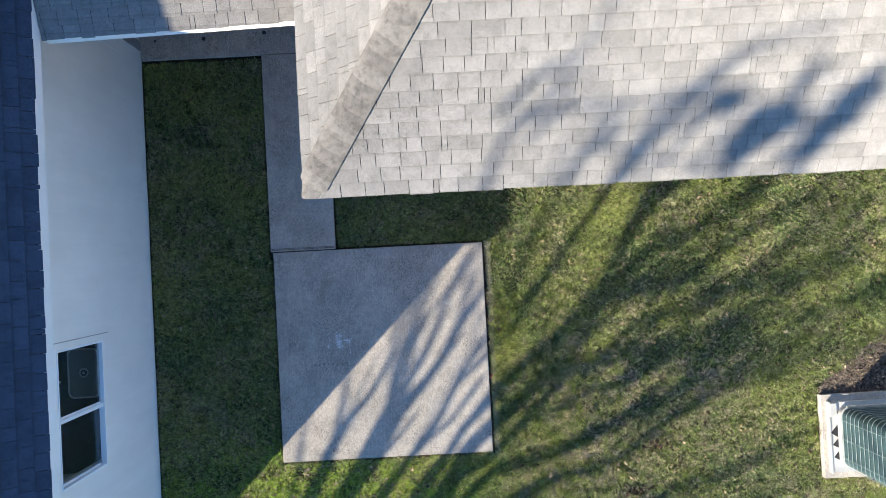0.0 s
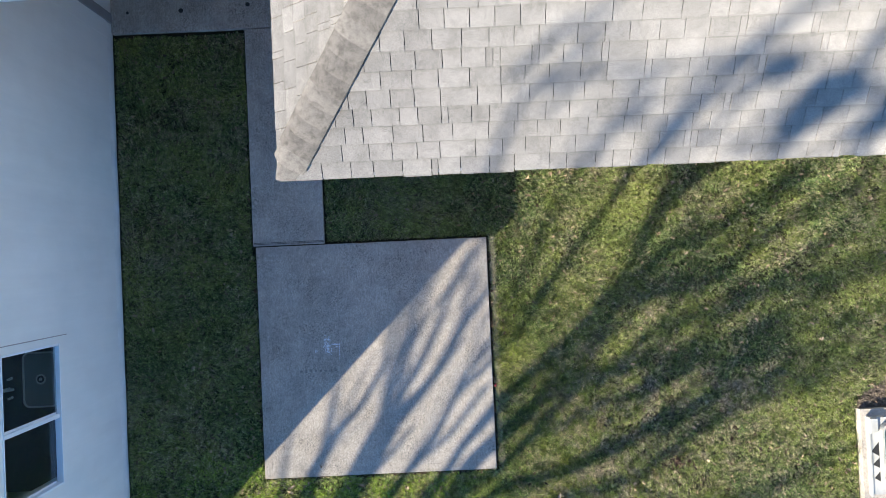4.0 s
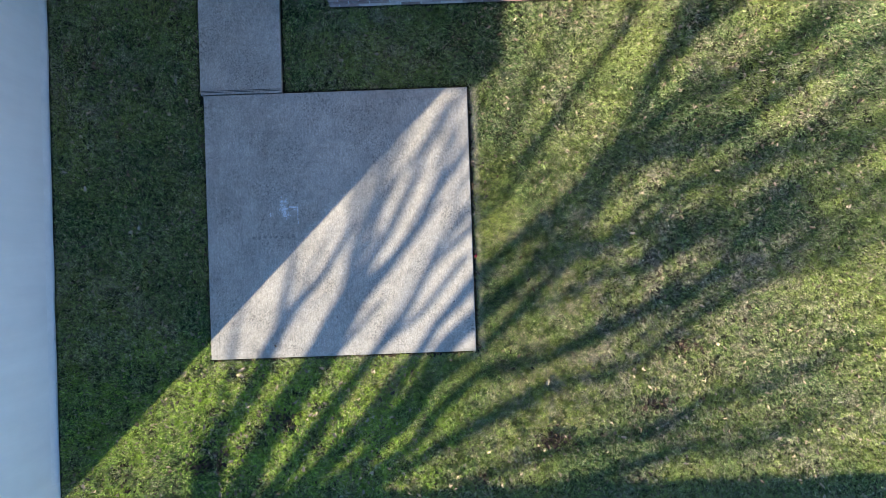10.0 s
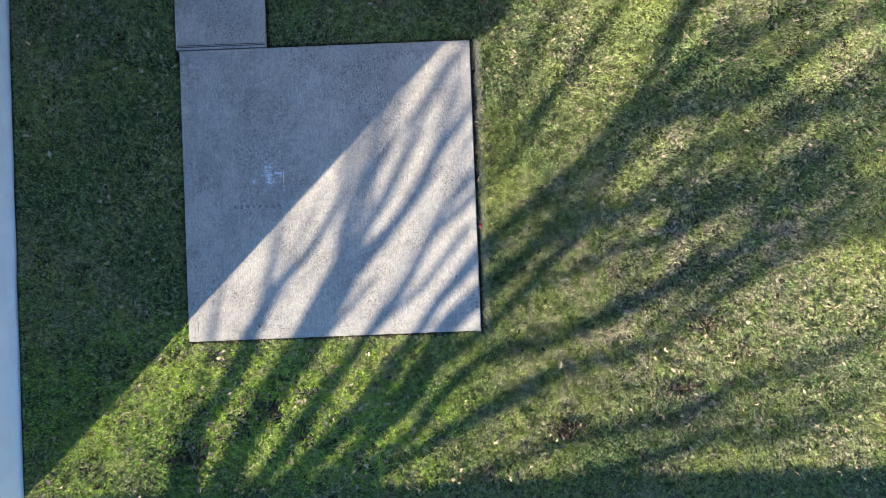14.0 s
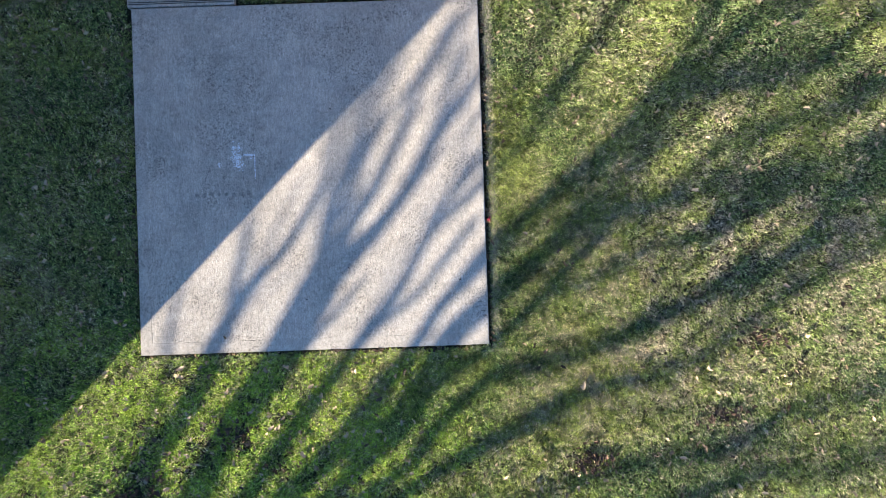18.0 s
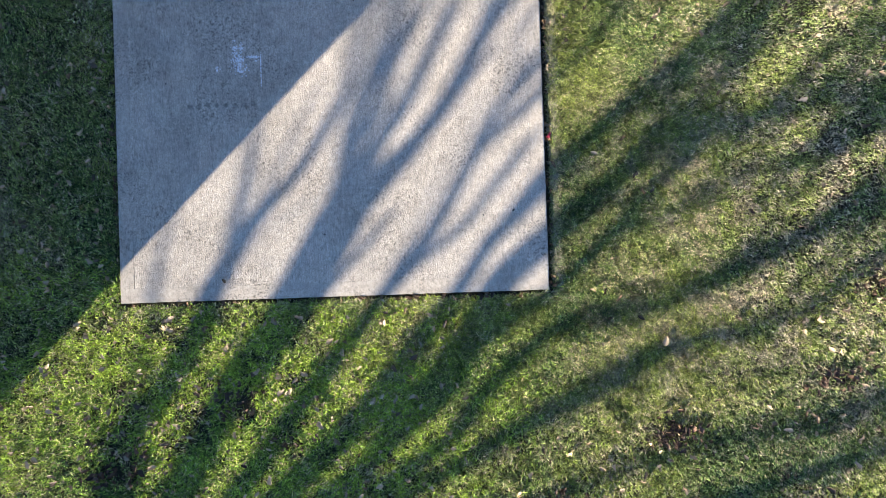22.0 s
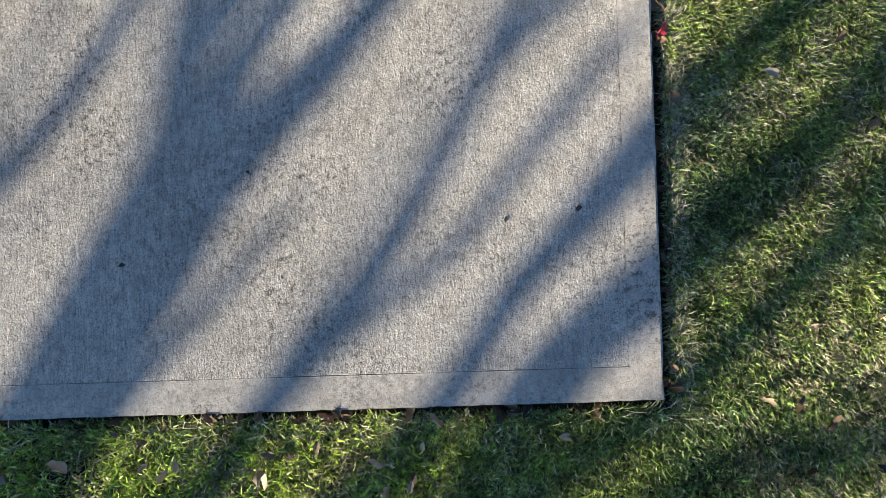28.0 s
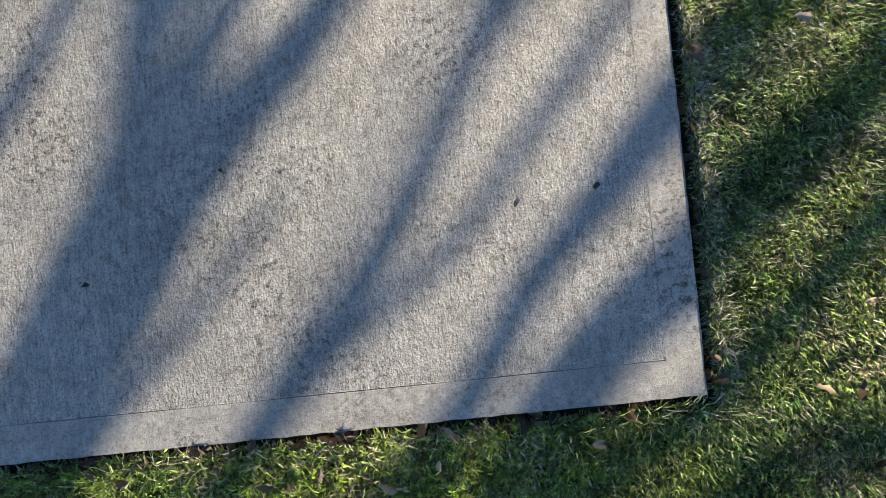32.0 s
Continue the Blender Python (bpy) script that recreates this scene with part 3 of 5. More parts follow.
def vanity():
    """The wash basin that shows through the bathroom window."""
    v = thing("vanity", "dark countertop with a square basin and faucet indoors", "vanity")
    top, c = 0.86, (-2.235, 1.15, -1.87, 1.73)
    part("cabinet", box(-2.45, 0.3, 0.1, -1.90, 2.0, top - 0.03), M_ROOM, v)
    part("countertop", box(-2.50, 0.28, top - 0.03, -1.69, 2.02, top, 0.004), M_TOP, v)
    bm = bmesh.new()
    o, i = rounded(*c, 0.07), rounded(c[0] + 0.016, c[1] + 0.016, c[2] - 0.016, c[3] - 0.016, 0.056)
    for k in range(len(o)):
        n = (k + 1) % len(o)
        prism([o[k], o[n], i[n], i[k]], top, top + 0.013, bm)
    part("basin_rim", bm, plain("pale_rim", (0.88, 0.89, 0.90), 0.3), v)
    part("basin", prism(i, top - 0.002, top + 0.0035), M_BASIN, v)
    for r, m, z in ((0.055, M_VINYL, 0.0035), (0.036, M_TOP, 0.0055), (0.018, M_VINYL, 0.0075)):
        part("drain", disc(-2.048, 1.444, top + z, r, 0.003, 20), m, v)
    part("faucet", tube([(-2.38, 1.36, top), (-2.38, 1.36, top + 0.11), (-2.34, 1.36, top + 0.14), (-2.25, 1.37, top + 0.12)], 0.014), M_VINYL, v, "pale curved spout")
    for y in (1.26, 1.46):
        part("handle", tube([(-2.36, y, top), (-2.36, y, top + 0.05), (-2.31, y + 0.02, top + 0.06)], 0.012), M_VINYL, v)


vanity()

# ---- shingles ----
random.seed(11)


def shingle_slope(origin, along, up, normal, rows, gap, near, keep, roof, tone=(1.0, 1.0, 1.0)):
    """Courses of shingle tabs. gap(r): where the course starts, and where it ends; near(p): whether a tab is picked as a single part."""
    GAP = 0.0055
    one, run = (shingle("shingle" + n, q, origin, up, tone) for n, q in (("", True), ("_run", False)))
    heap, singles = Heap(), []
    shared = {}
    o, u, w, n = (Vector(q) for q in (origin, along, up, normal))
    basis = Matrix((u, w, n)).transposed().to_4x4()
    for r in range(rows):
        a, b = gap(r * EXPO)
        x = a - random.uniform(0, 0.2)
        while x < b:
            wide = random.choice((0.12, 0.155, 0.17, 0.185, 0.20, 0.24))
            if random.random() < 0.09:
                wide = 0.045
            x1 = min(x + wide, b)
            a2, b2 = gap((r + 1) * EXPO + 0.03)
            whole = x >= max(a, a2) and x1 <= min(b, b2) and x1 - x > wide - 1e-4
            x = max(x, a)
            if x1 - x > 0.02:
                rise = random.choice((0.007, 0.010, 0.013))
                low = r * EXPO - 0.004 + random.uniform(-0.006, 0.006)
                if near(x, r * EXPO) and len(singles) < keep and whole:
                    key = (wide, rise)
                    if key not in shared:
                        v = [Vector(c) for c in ((0, 0, -0.004), (wide - GAP, 0, -0.004), (wide - GAP, EXPO + 0.03, -0.006), (0, EXPO + 0.03, -0.006), (0, 0, rise), (wide - GAP, 0, rise), (wide - GAP, EXPO + 0.03, 0.0), (0, EXPO + 0.03, 0.0))]
                        shared[key] = piece_mesh("shingle", v, BOX_F, one)
                    ob = new("shingle", shared[key])
                    ob.parent = roof
                    ob.matrix_basis = Matrix.Translation(o + u * x + w * low) @ basis
                    singles.append(ob)
                else:
                    v = []
                    c0 = min(max(x, a2), b2)
                    c1 = max(min(x1 - GAP, b2), c0)
                    for s, q, h in ((x, low, -0.004), (x1 - GAP, low, -0.004), (c1, low + EXPO + 0.03, -0.006), (c0, low + EXPO + 0.03, -0.006), (x, low, rise), (x1 - GAP, low, rise), (c1, low + EXPO + 0.03, 0.0), (c0, low + EXPO + 0.03, 0.0)):
                        v.append(o + u * s + w * q + n * h)
                    heap.add(v, BOX_F)
            x = x1
    rest = new("shingle_courses", heap.mesh("shingle_courses", run))
    rest.parent = roof
    tagged(rest, kind="stuff")


PITCH, WEST = 0.583, 0.76
CP, CW = 1 / math.hypot(1, PITCH), 1 / math.hypot(1, WEST)
HIP = PITCH / WEST                       # how far the hip runs in x for each metre in y
EX, EY, EZ = 1.108, 3.11, 2.985


def main_roof():
    h = lambda x, y: EZ - 0.012 + min(WEST * (x - EX), PITCH * (y - EY))
    bm = bmesh.new()
    d, e = 3.6, 0.03
    top = EZ + PITCH * d
    for pts in ([(EX + e, EY + e), (13, EY + e), (13, EY + d), (EX + HIP * d, EY + d)], [(EX + e, EY + e), (EX + HIP * d, EY + d), (EX + HIP * d, 8.2), (EX + e, 8.2)], [(EX + HIP * d, EY + d), (13, EY + d), (13, 8.2), (EX + HIP * d, 8.2)]):
        prism(pts, lambda x, y: min(h(x, y), top - 0.012) - 0.05, lambda x, y: min(h(x, y), top - 0.012), bm)
    roof = solid("roof_main", bm, M_DECK, "hipped roof of pale grey asphalt shingles", "roof", "structure")
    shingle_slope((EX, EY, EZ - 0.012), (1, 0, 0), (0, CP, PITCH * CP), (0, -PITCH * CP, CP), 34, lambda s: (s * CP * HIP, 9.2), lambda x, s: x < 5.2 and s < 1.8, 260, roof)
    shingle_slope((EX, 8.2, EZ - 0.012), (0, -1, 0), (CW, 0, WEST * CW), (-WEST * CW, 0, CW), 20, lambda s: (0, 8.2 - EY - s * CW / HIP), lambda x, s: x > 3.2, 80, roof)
    # hip caps, each lapping over the one below it
    run = Vector((HIP, 1, PITCH)).normalized()
    side = Vector((1, -HIP, 0)).normalized()
    up = side.cross(run) * -1
    if up.z < 0:
        up = -up
    dip = 0.43
    for k in range(30):
        p = Vector((EX + 0.01, EY + 0.01, EZ + 0.008)) + run * (k * 0.119)
        w, v = 0.128, []
        for s, lift in ((0.0, 0.034), (0.30, 0.0)):
            for q in (-1, -0.6, -0.25, 0, 0.25, 0.6, 1):
                v.append(p + run * s + side * (q * w) + up * (lift + 0.012 - dip * w * (q * q) ** 0.85))
        v = [Vector((max(c.x, EX - 0.008), max(c.y, EY - 0.008), c.z)) for c in v]
        v += [c - up * 0.012 for c in v]
        f = [(i, i + 1, i + 8, i + 7) for i in range(6)] + [(i + 14, i + 21, i + 22, i + 15) for i in range(6)] + [(i, i + 14, i + 15, i + 1) for i in range(6)] + [(0, 7, 21, 14), (6, 20, 27, 13)]
        ob = new("hip_cap", smooth(piece_mesh("hip_cap", v, f, M_HIP)))
        ob.parent = roof
    part("drip_edge", box(EX + 0.004, EY + 0.012, EZ - 0.026, 13, EY + 0.03, EZ - 0.014), M_WHITE, roof)
    part("fascia", box(EX + 0.012, EY + 0.022, EZ - 0.088, 13, EY + 0.0325, EZ - 0.027), M_WHITE, roof, "white painted fascia board")
    part("fascia", box(EX + 0.012, EY + 0.034, EZ - 0.088, EX + 0.032, 8.2, EZ - 0.027), M_WHITE, roof, "white painted fascia board")
    part("soffit", prism([(EX + 0.033, EY + 0.033), (13, EY + 0.033), (13, 3.66), (1.36, 3.66), (1.36, 8.2), (EX + 0.033, 8.2)], EZ - 0.084, EZ - 0.076), M_WHITE, roof)


main_roof()


def west_roof():
    s, e, d = 0.8, Vector((-1.335, 0, 2.565)), 3.1
    y0, c, k = WY0 - 0.04, 1 / math.hypot(1, 0.8), 0.03
    top = lambda x, y: e.z - 0.012 + s * min(e.x - x, y - y0, x + 7.535, d)
    bm = bmesh.new()
    rx, ry = e.x - d, y0 + d
    for pts in ([(e.x - k, y0 + k), (e.x - k, 8.2), (rx, 8.2), (rx, ry)], [(e.x - k, y0 + k), (rx, ry), (-7.535 + k, y0 + k)], [(-7.535 + k, y0 + k), (rx, ry), (rx, 8.2), (-7.535 + k, 8.2)]):
        prism(pts, lambda x, y: top(x, y) - 0.05, top, bm)
    roof = solid("roof_west", bm, M_DECK, "hip roof of asphalt shingles with blue-dark shade put into their colour", "roof", "structure")
    # the tone puts this slope's deep blue shade into the shingle colour
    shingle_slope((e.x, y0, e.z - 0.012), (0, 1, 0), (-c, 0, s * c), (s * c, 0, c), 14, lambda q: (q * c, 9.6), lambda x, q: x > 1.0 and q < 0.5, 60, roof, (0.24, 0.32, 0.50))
    part("fascia", box(e.x - 0.03, y0, e.z - 0.125, e.x - 0.004, 8.2, e.z - 0.014), M_WHITE, roof, "white painted fascia board")
    part("fascia", box(-7.5, y0 - 0.02, e.z - 0.125, e.x - 0.004, y0 - 0.001, e.z - 0.014), M_WHITE, roof, "white painted fascia board")
    part("soffit", box(WX + 0.019, y0, e.z - 0.12, e.x - 0.031, 8.2, e.z - 0.108), M_WHITE, roof)


west_roof()


def link_roof():
    y0, z0, s = 4.80, 2.44, 0.27
    c = 1 / math.hypot(1, s)
    top = lambda x, y: z0 - 0.012 + s * (y - y0)
    pts = [(-1.33, y0 + 0.03), (1.35, y0 + 0.03), (1.35, 8.2), (-1.33, 8.2)]
    roof = solid("roof_link", prism(pts, lambda x, y: top(x, y) - 0.05, top), M_DECK, "low porch roof of grey asphalt shingles", "roof", "structure")
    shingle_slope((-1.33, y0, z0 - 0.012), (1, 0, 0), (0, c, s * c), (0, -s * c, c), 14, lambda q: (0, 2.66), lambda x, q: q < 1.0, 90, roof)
    part("fascia", box(-1.333, y0 + 0.004, z0 - 0.115, 1.3, y0 + 0.026, z0 - 0.014), M_WHITE, roof, "white painted fascia board")
    part("soffit", box(-1.33, y0 + 0.03, z0 - 0.11, 1.34, 8.0, z0 - 0.10), M_WHITE, roof)
    # the porch was built slightly out of square with the wings
    turn = Vector((1.1, y0, 0))
    roof.matrix_basis = Matrix.Translation(turn) @ Matrix.Rotation(radians(1.4), 4, "Z") @ Matrix.Translation(-turn)


link_roof()

# ---- brick wing ----
BY, BX = 3.645, 1.345
OPEN = [(3.37, 4.48), (5.26, 6.37), (7.15, 8.26)]
OZ0, OZ1 = 0.42, 1.93


def brick_wing():
    bm = bmesh.new()
    edges = [BX + 0.006] + [v for o in OPEN for v in (o[0] - 0.004, o[1] + 0.004)] + [12.0]
    for a, b in zip(edges[0::2], edges[1::2]):
        box(a, BY + 0.007, -0.05, b, BY + 0.25, 2.84, 0, bm)
    for a, b in OPEN:
        box(a - 0.004, BY + 0.007, -0.05, b + 0.004, BY + 0.25, OZ0 - 0.075, 0, bm)
        box(a - 0.004, BY + 0.007, OZ1, b + 0.004, BY + 0.25, 2.84, 0, bm)
    box(BX + 0.006, BY + 0.26, -0.05, BX + 0.25, 8.0, 2.84, 0, bm)
    wall = solid("wall_brick", bm, M_MORTAR, "mottled red brick wall with pale mortar", "wall", "structure")
    random.seed(3)
    heap, count, shared = Heap(), 0, {}
    L, C, J = 0.2135, 0.0645, 0.0125
    rows = int(2.8 / C)
    for r in range(rows):
        z = 0.004 + r * C
        x = BX - (0.0 if r % 2 else L / 2)
        while x < 9.0:
            a, b = max(x, BX), x + L - J
            spans = [(a, b)]
            for p, q in OPEN:
                if z + C - J > OZ0 - 0.07 and z < OZ1:
                    nxt = []
                    for s, t in spans:
                        if t <= p or s >= q:
                            nxt.append((s, t))
                        else:
                            if s < p - 0.004:
                                nxt.append((s, p))
                            if t > q + 0.004:
                                nxt.append((q, t))
                    spans = nxt
            spans = [(next((q for p, q in OPEN if 0 <= s - q < 0.02), s), next((p for p, q in OPEN if 0 <= p - t < 0.02), t)) if OZ0 - 0.07 < z + C - J and z < OZ1 else (s, t) for s, t in spans]
            for s, t in spans:
                if t - s < 0.004:
                    continue
                out = random.uniform(-0.002, 0.002)
                v = box_verts(0, 0, 0, t - s, 0.085, C - J)
                if count < 300 and 8 <= r < 26 and s > 1.5 and t - s > 0.2 and s < 5.4:
                    key = round(t - s, 3)
                    if key not in shared:
                        shared[key] = piece_mesh("brick", v, BOX_F, M_BRICK1)
                    ob = new("brick", shared[key])
                    ob.parent, ob.location = wall, (s, BY + out, z)
                    count += 1
                else:
                    heap.add([c + Vector((s, BY + out, z)) for c in v], BOX_F)
            x += L
    # the side that faces the walk
    for r in range(rows):
        z, y = 0.004 + r * C, BY + 0.10 - (L / 2 if r % 2 else 0)
        while y < 5.6:
            heap.add(box_verts(BX - 0.001, max(y, BY + 0.09), z, BX + 0.085, y + L - J, z + C - J), BOX_F)
            y += L
    rest = new("brick_courses", heap.mesh("brick_courses", M_BRICKN))
    rest.parent = wall
    tagged(rest, kind="stuff")
    solid("wall_east", box(11.9, BY + 0.26, 0, 12.0, 8.0, 2.8), M_ROOM, "plain inner wall of the brick wing", "wall", "structure")
    solid("floor_brick", box(BX + 0.26, BY + 0.26, 0, 11.9, 8.0, 0.1), M_ROOM, "dim floor inside the brick wing", "floor", "structure")
    solid("ceiling_brick", box(BX + 0.26, BY + 0.26, 2.5, 11.9, 8.0, 2.56), M_ROOM, "plain ceiling inside the brick wing", "ceiling", "structure")
    return wall


brick_wing()


M_BLIND = plain("grey_blind_fabric", (0.08, 0.12, 0.14), 0.9)


def brick_window(x0, x1, n):
    w = thing("window_%d" % n, "white single-hung window with grilles over a brick sill", "window", "structure")
    random.seed(20 + n)
    p = 0.0715
    count = int((x1 - x0) / p)
    step = (x1 - x0) / count
    for k in range(count):
        v = box_verts(0, 0, 0, step - 0.012, 0.150, 0.092)
        for c in v:
            if c.y < 0.01:
                c.z -= 0.030
        ob = new("sill_brick", piece_mesh("sill_brick", v, BOX_F, M_SILL))
        ob.parent, ob.location = w, (x0 + k * step + 0.005, BY - 0.058 + random.uniform(-0.002, 0.002), OZ0 - 0.094)
    part("sill_bed", prism([(x0, BY - 0.050), (x1, BY - 0.050), (x1, BY + 0.10), (x0, BY + 0.10)], lambda x, y: OZ0 - 0.10, lambda x, y: OZ0 - 0.034 + (y - BY + 0.058) * 0.2), M_MORTAR, w)
    y0, y1, t = BY + 0.088, BY + 0.16, 0.04
    for name, b in (("frame_sill", (x0, y0 - 0.012, OZ0 - 0.012, x1, y1, OZ0 + t)), ("frame_head", (x0, y0, OZ1 - t, x1, y1, OZ1)), ("frame_jamb", (x0, y0, OZ0 + t, x0 + t, y1, OZ1 - t)), ("frame_jamb", (x1 - t, y0, OZ0 + t, x1, y1, OZ1 - t))):
        part(name, box(*b, 0.004), M_VINYL, w)
    mz = 1.16
    for name, z0, z1, yy, m in (("lower_sash", OZ0 + t, mz + 0.02, y0 + 0.012, M_TEAL), ("upper_sash", mz - 0.02, OZ1 - t, y0 + 0.034, M_TEAL)):
        a, b = x0 + t, x1 - t
        bm = bmesh.new()
        for q in ((a, yy, z0, b, yy + 0.02, z0 + 0.038), (a, yy, z1 - 0.038, b, yy + 0.02, z1), (a, yy, z0 + 0.038, a + 0.03, yy + 0.02, z1 - 0.038), (b - 0.03, yy, z0 + 0.038, b, yy + 0.02, z1 - 0.038)):
            box(*q, 0, bm)
        sash = part(name, bm, M_VINYL, w)
        g = part("pane", box(a + 0.03, yy + 0.008, z0 + 0.038, b - 0.03, yy + 0.012, z1 - 0.038), m, sash)
        g.visible_shadow = False
        for k in (1, 2, 3):
            x = a + (b - a) * k / 4
            part("muntin", box(x - 0.008, yy + 0.0125, z0 + 0.038, x + 0.008, yy + 0.017, z1 - 0.038), M_VINYL, sash)
        z = (z0 + z1) / 2
        part("muntin", box(a + 0.03, yy + 0.0125, z - 0.008, b - 0.03, yy + 0.0165, z + 0.008), M_VINYL, sash)
    part("insect_screen", box(x0 + t, y0 + 0.004, OZ0 + t + 0.01, x1 - t, y0 + 0.005, mz), M_SCREEN, w, "grey woven insect screen").visible_shadow = False
    part("roller_blind", box(x0 + 0.03, y1 + 0.02, 1.2, x1 - 0.03, y1 + 0.03, OZ1 + 0.05), M_BLIND, w, "grey-blue roller blind half drawn")


for n, (a, b) in enumerate(OPEN):
    brick_window(a, b, n + 1)


def wall_vent():
    v = thing("wall_vent", "galvanised sheet metal exhaust hood on the brick wall", "vent", at=(1.985, BY, 0))
    part("collar_box", box(-0.148, -0.09, 0.93, 0.148, 0.002, 1.10, 0.012), M_GALV, v)
    part("flange", box(-0.165, -0.010, 0.91, 0.165, 0.001, 1.13, 0.002), M_GALV, v)
    bm = bmesh.new()
    sec = [(-0.085, 1.085), (-0.17, 1.0), (-0.17, 0.86), (-0.085, 0.90)]
    f = [bm.verts.new((-0.105, y, z)) for y, z in sec]
    g = [bm.verts.new((0.105, y, z)) for y, z in sec]
    bm.faces.new(f), bm.faces.new(g[::-1])
    for i in range(4):
        bm.faces.new((f[i], g[i], g[(i + 1) % 4], f[(i + 1) % 4]))
    bmesh.ops.recalc_face_normals(bm, faces=bm.faces)
    part("hood", bm, M_TAUPE, v, "taupe sloping hood")
    for x in (-0.108, 0.104):
        part("hood_seam", prism([(x, -0.172), (x + 0.004, -0.172), (x + 0.004, -0.085), (x, -0.085)], lambda x, y: 0.90, lambda x, y: 1.004 + (y + 0.17)), M_GALV, v)
    bm = prism([(-0.108, -0.25), (0.108, -0.25), (0.108, -0.172), (-0.108, -0.172)], lambda x, y: 0.99 + (y + 0.172) * 0.6, lambda x, y: 0.996 + (y + 0.172) * 0.6)
    part("flap", bm, M_ALU, v, "pale hinged outlet flap")
    for x in (-0.12, 0.12):
        part("screw", disc(x, -0.05, 1.10, 0.006, 0.004, 8), M_DARK, v)


wall_vent()


# ---- condenser ----
def condenser():
    solid("condenser_pad", prism(ragged(7.06, -0.575, 8.35, 0.51, 0.08, 0.003), -0.04, 0.075), M_PAD, "pale concrete pad under the outdoor unit", "pad")
    u = thing("air_conditioner", "grey outdoor air conditioning condenser with wire guard", "air conditioner", at=(7.63, -0.03, 0.075))
    a = 0.40
    part("base_pan", prism(rounded(-a - 0.095, -a - 0.05, a + 0.05, a + 0.05, 0.04), 0.0, 0.045), M_ALU, u, "pale painted steel base pan")
    for k in range(3):
        y = 0.08 - 0.16 * k
        q = (0.082, 0.06, 0.058)[k]
        part("drain_slot", prism([(-a - 0.095 + 0.012 * k, y - 0.3 * q), (-a - 0.006, y - q), (-a - 0.006, y + q)], 0.0452, 0.049), M_DARK, u, "dark triangular drain opening")
    part("pan_rim", prism(rounded(-a - 0.115, -a - 0.07, -a - 0.098, a + 0.06, 0.006), 0.0, 0.058), M_ALU, u)
    part("pan_bracket", box(-a - 0.105, a - 0.13, 0.045, -a - 0.02, a + 0.045, 0.075, 0.004), M_ALU, u, "folded steel corner bracket")
    part("sill_band", prism(rounded(-a, -a, a, a, 0.12), 0.045, 0.11), M_ALU, u)
    part("coil", prism(rounded(-a + 0.02, -a + 0.02, a - 0.02, a - 0.02, 0.11), 0.11, 1.06), M_COIL, u, "dark finned coil behind the guard")
    for k in range(13):
        z = 0.14 + 0.074 * k
        q = [(x, y, z) for x, y in rounded(-a, -a, a, a, 0.12)]
        part("guard_wire", tube(q + q[:1], 0.0026, 5), M_WIRE, u)
    for k in range(3):
        t = -0.24 + 0.24 * k
        for p in ((-a - 0.003, t), (a + 0.003, t), (t, -a - 0.003), (t, a + 0.003)):
            part("guard_upright", tube([(p[0], p[1], 0.10), (p[0], p[1], 1.07)], 0.0026, 5), M_WIRE, u)
    part("lid", prism(rounded(-a - 0.01, -a - 0.01, a + 0.01, a + 0.01, 0.13), 1.06, 1.10), M_ALU, u)
    part("fan_throat", disc(0, 0, 1.10, 0.31, 0.003, 32), M_DARK, u)
    for k in range(7):
        r = 0.05 + 0.043 * k
        q = [(r * math.cos(i * math.tau / 28), r * math.sin(i * math.tau / 28), 1.116) for i in range(29)]
        part("fan_guard", tube(q, 0.0035, 5), M_WIRE, u)
    part("fan_hub", disc(0, 0, 1.105, 0.06, 0.014, 24), M_DARK, u)


condenser()


# ---- the fence and the bare tree whose shadows cross the yard ----
def fence():
    f = thing("fence", "tall weathered cedar board fence south of the lawn", "fence", at=(0, -4.35, 0))
    boards = piece_mesh("board", box_verts(0, 0, 0, 0.142, 0.018, 1.68), BOX_F, M_FENCE)
    for k in range(150):
        ob = new("board", boards)
        ob.parent, ob.location = f, (-6.0 + k * 0.1421, 0, random.uniform(-0.006, 0.006))
    for z in (0.3, 0.9, 1.45):
        part("rail", box(-6, 0.019, z, 15.3, 0.06, z + 0.085), M_FENCE, f)
    for k in range(9):
        part("post", box(-6 + 2.6 * k, 0.061, -0.2, -5.91 + 2.6 * k, 0.15, 1.55), M_FENCE, f)


fence()

SHIFT = 1 / math.tan(radians(ELEV))
FOOT = Vector((-0.2, -2.3, 0))                  # where the shadow of the crotch falls
CROTCH_H = 2.2


def lift(x, y, h):
    """The point at height h whose shadow falls at x, y on the ground."""
    return Vector((x, y, 0)) + Vector((-RUN.x * SHIFT * h, -RUN.y * SHIFT * h, h))


def limb_height(x, y):
    return CROTCH_H + 0.44 * (Vector((x, y, 0)) - FOOT).length


tree = thing("bare_tree", "large bare spreading tree with a few leafy clumps", "tree")
crotch = lift(FOOT.x, FOOT.y, CROTCH_H)
part("trunk", tube([(crotch.x - 0.1, crotch.y - 0.05, -0.2), (crotch.x - 0.05, crotch.y, 0.8), (crotch.x + 0.02, crotch.y + 0.02, 1.6), crotch], [0.42, 0.34, 0.31, 0.30], 14), M_BARK, tree)
TWIGS = bmesh.new()


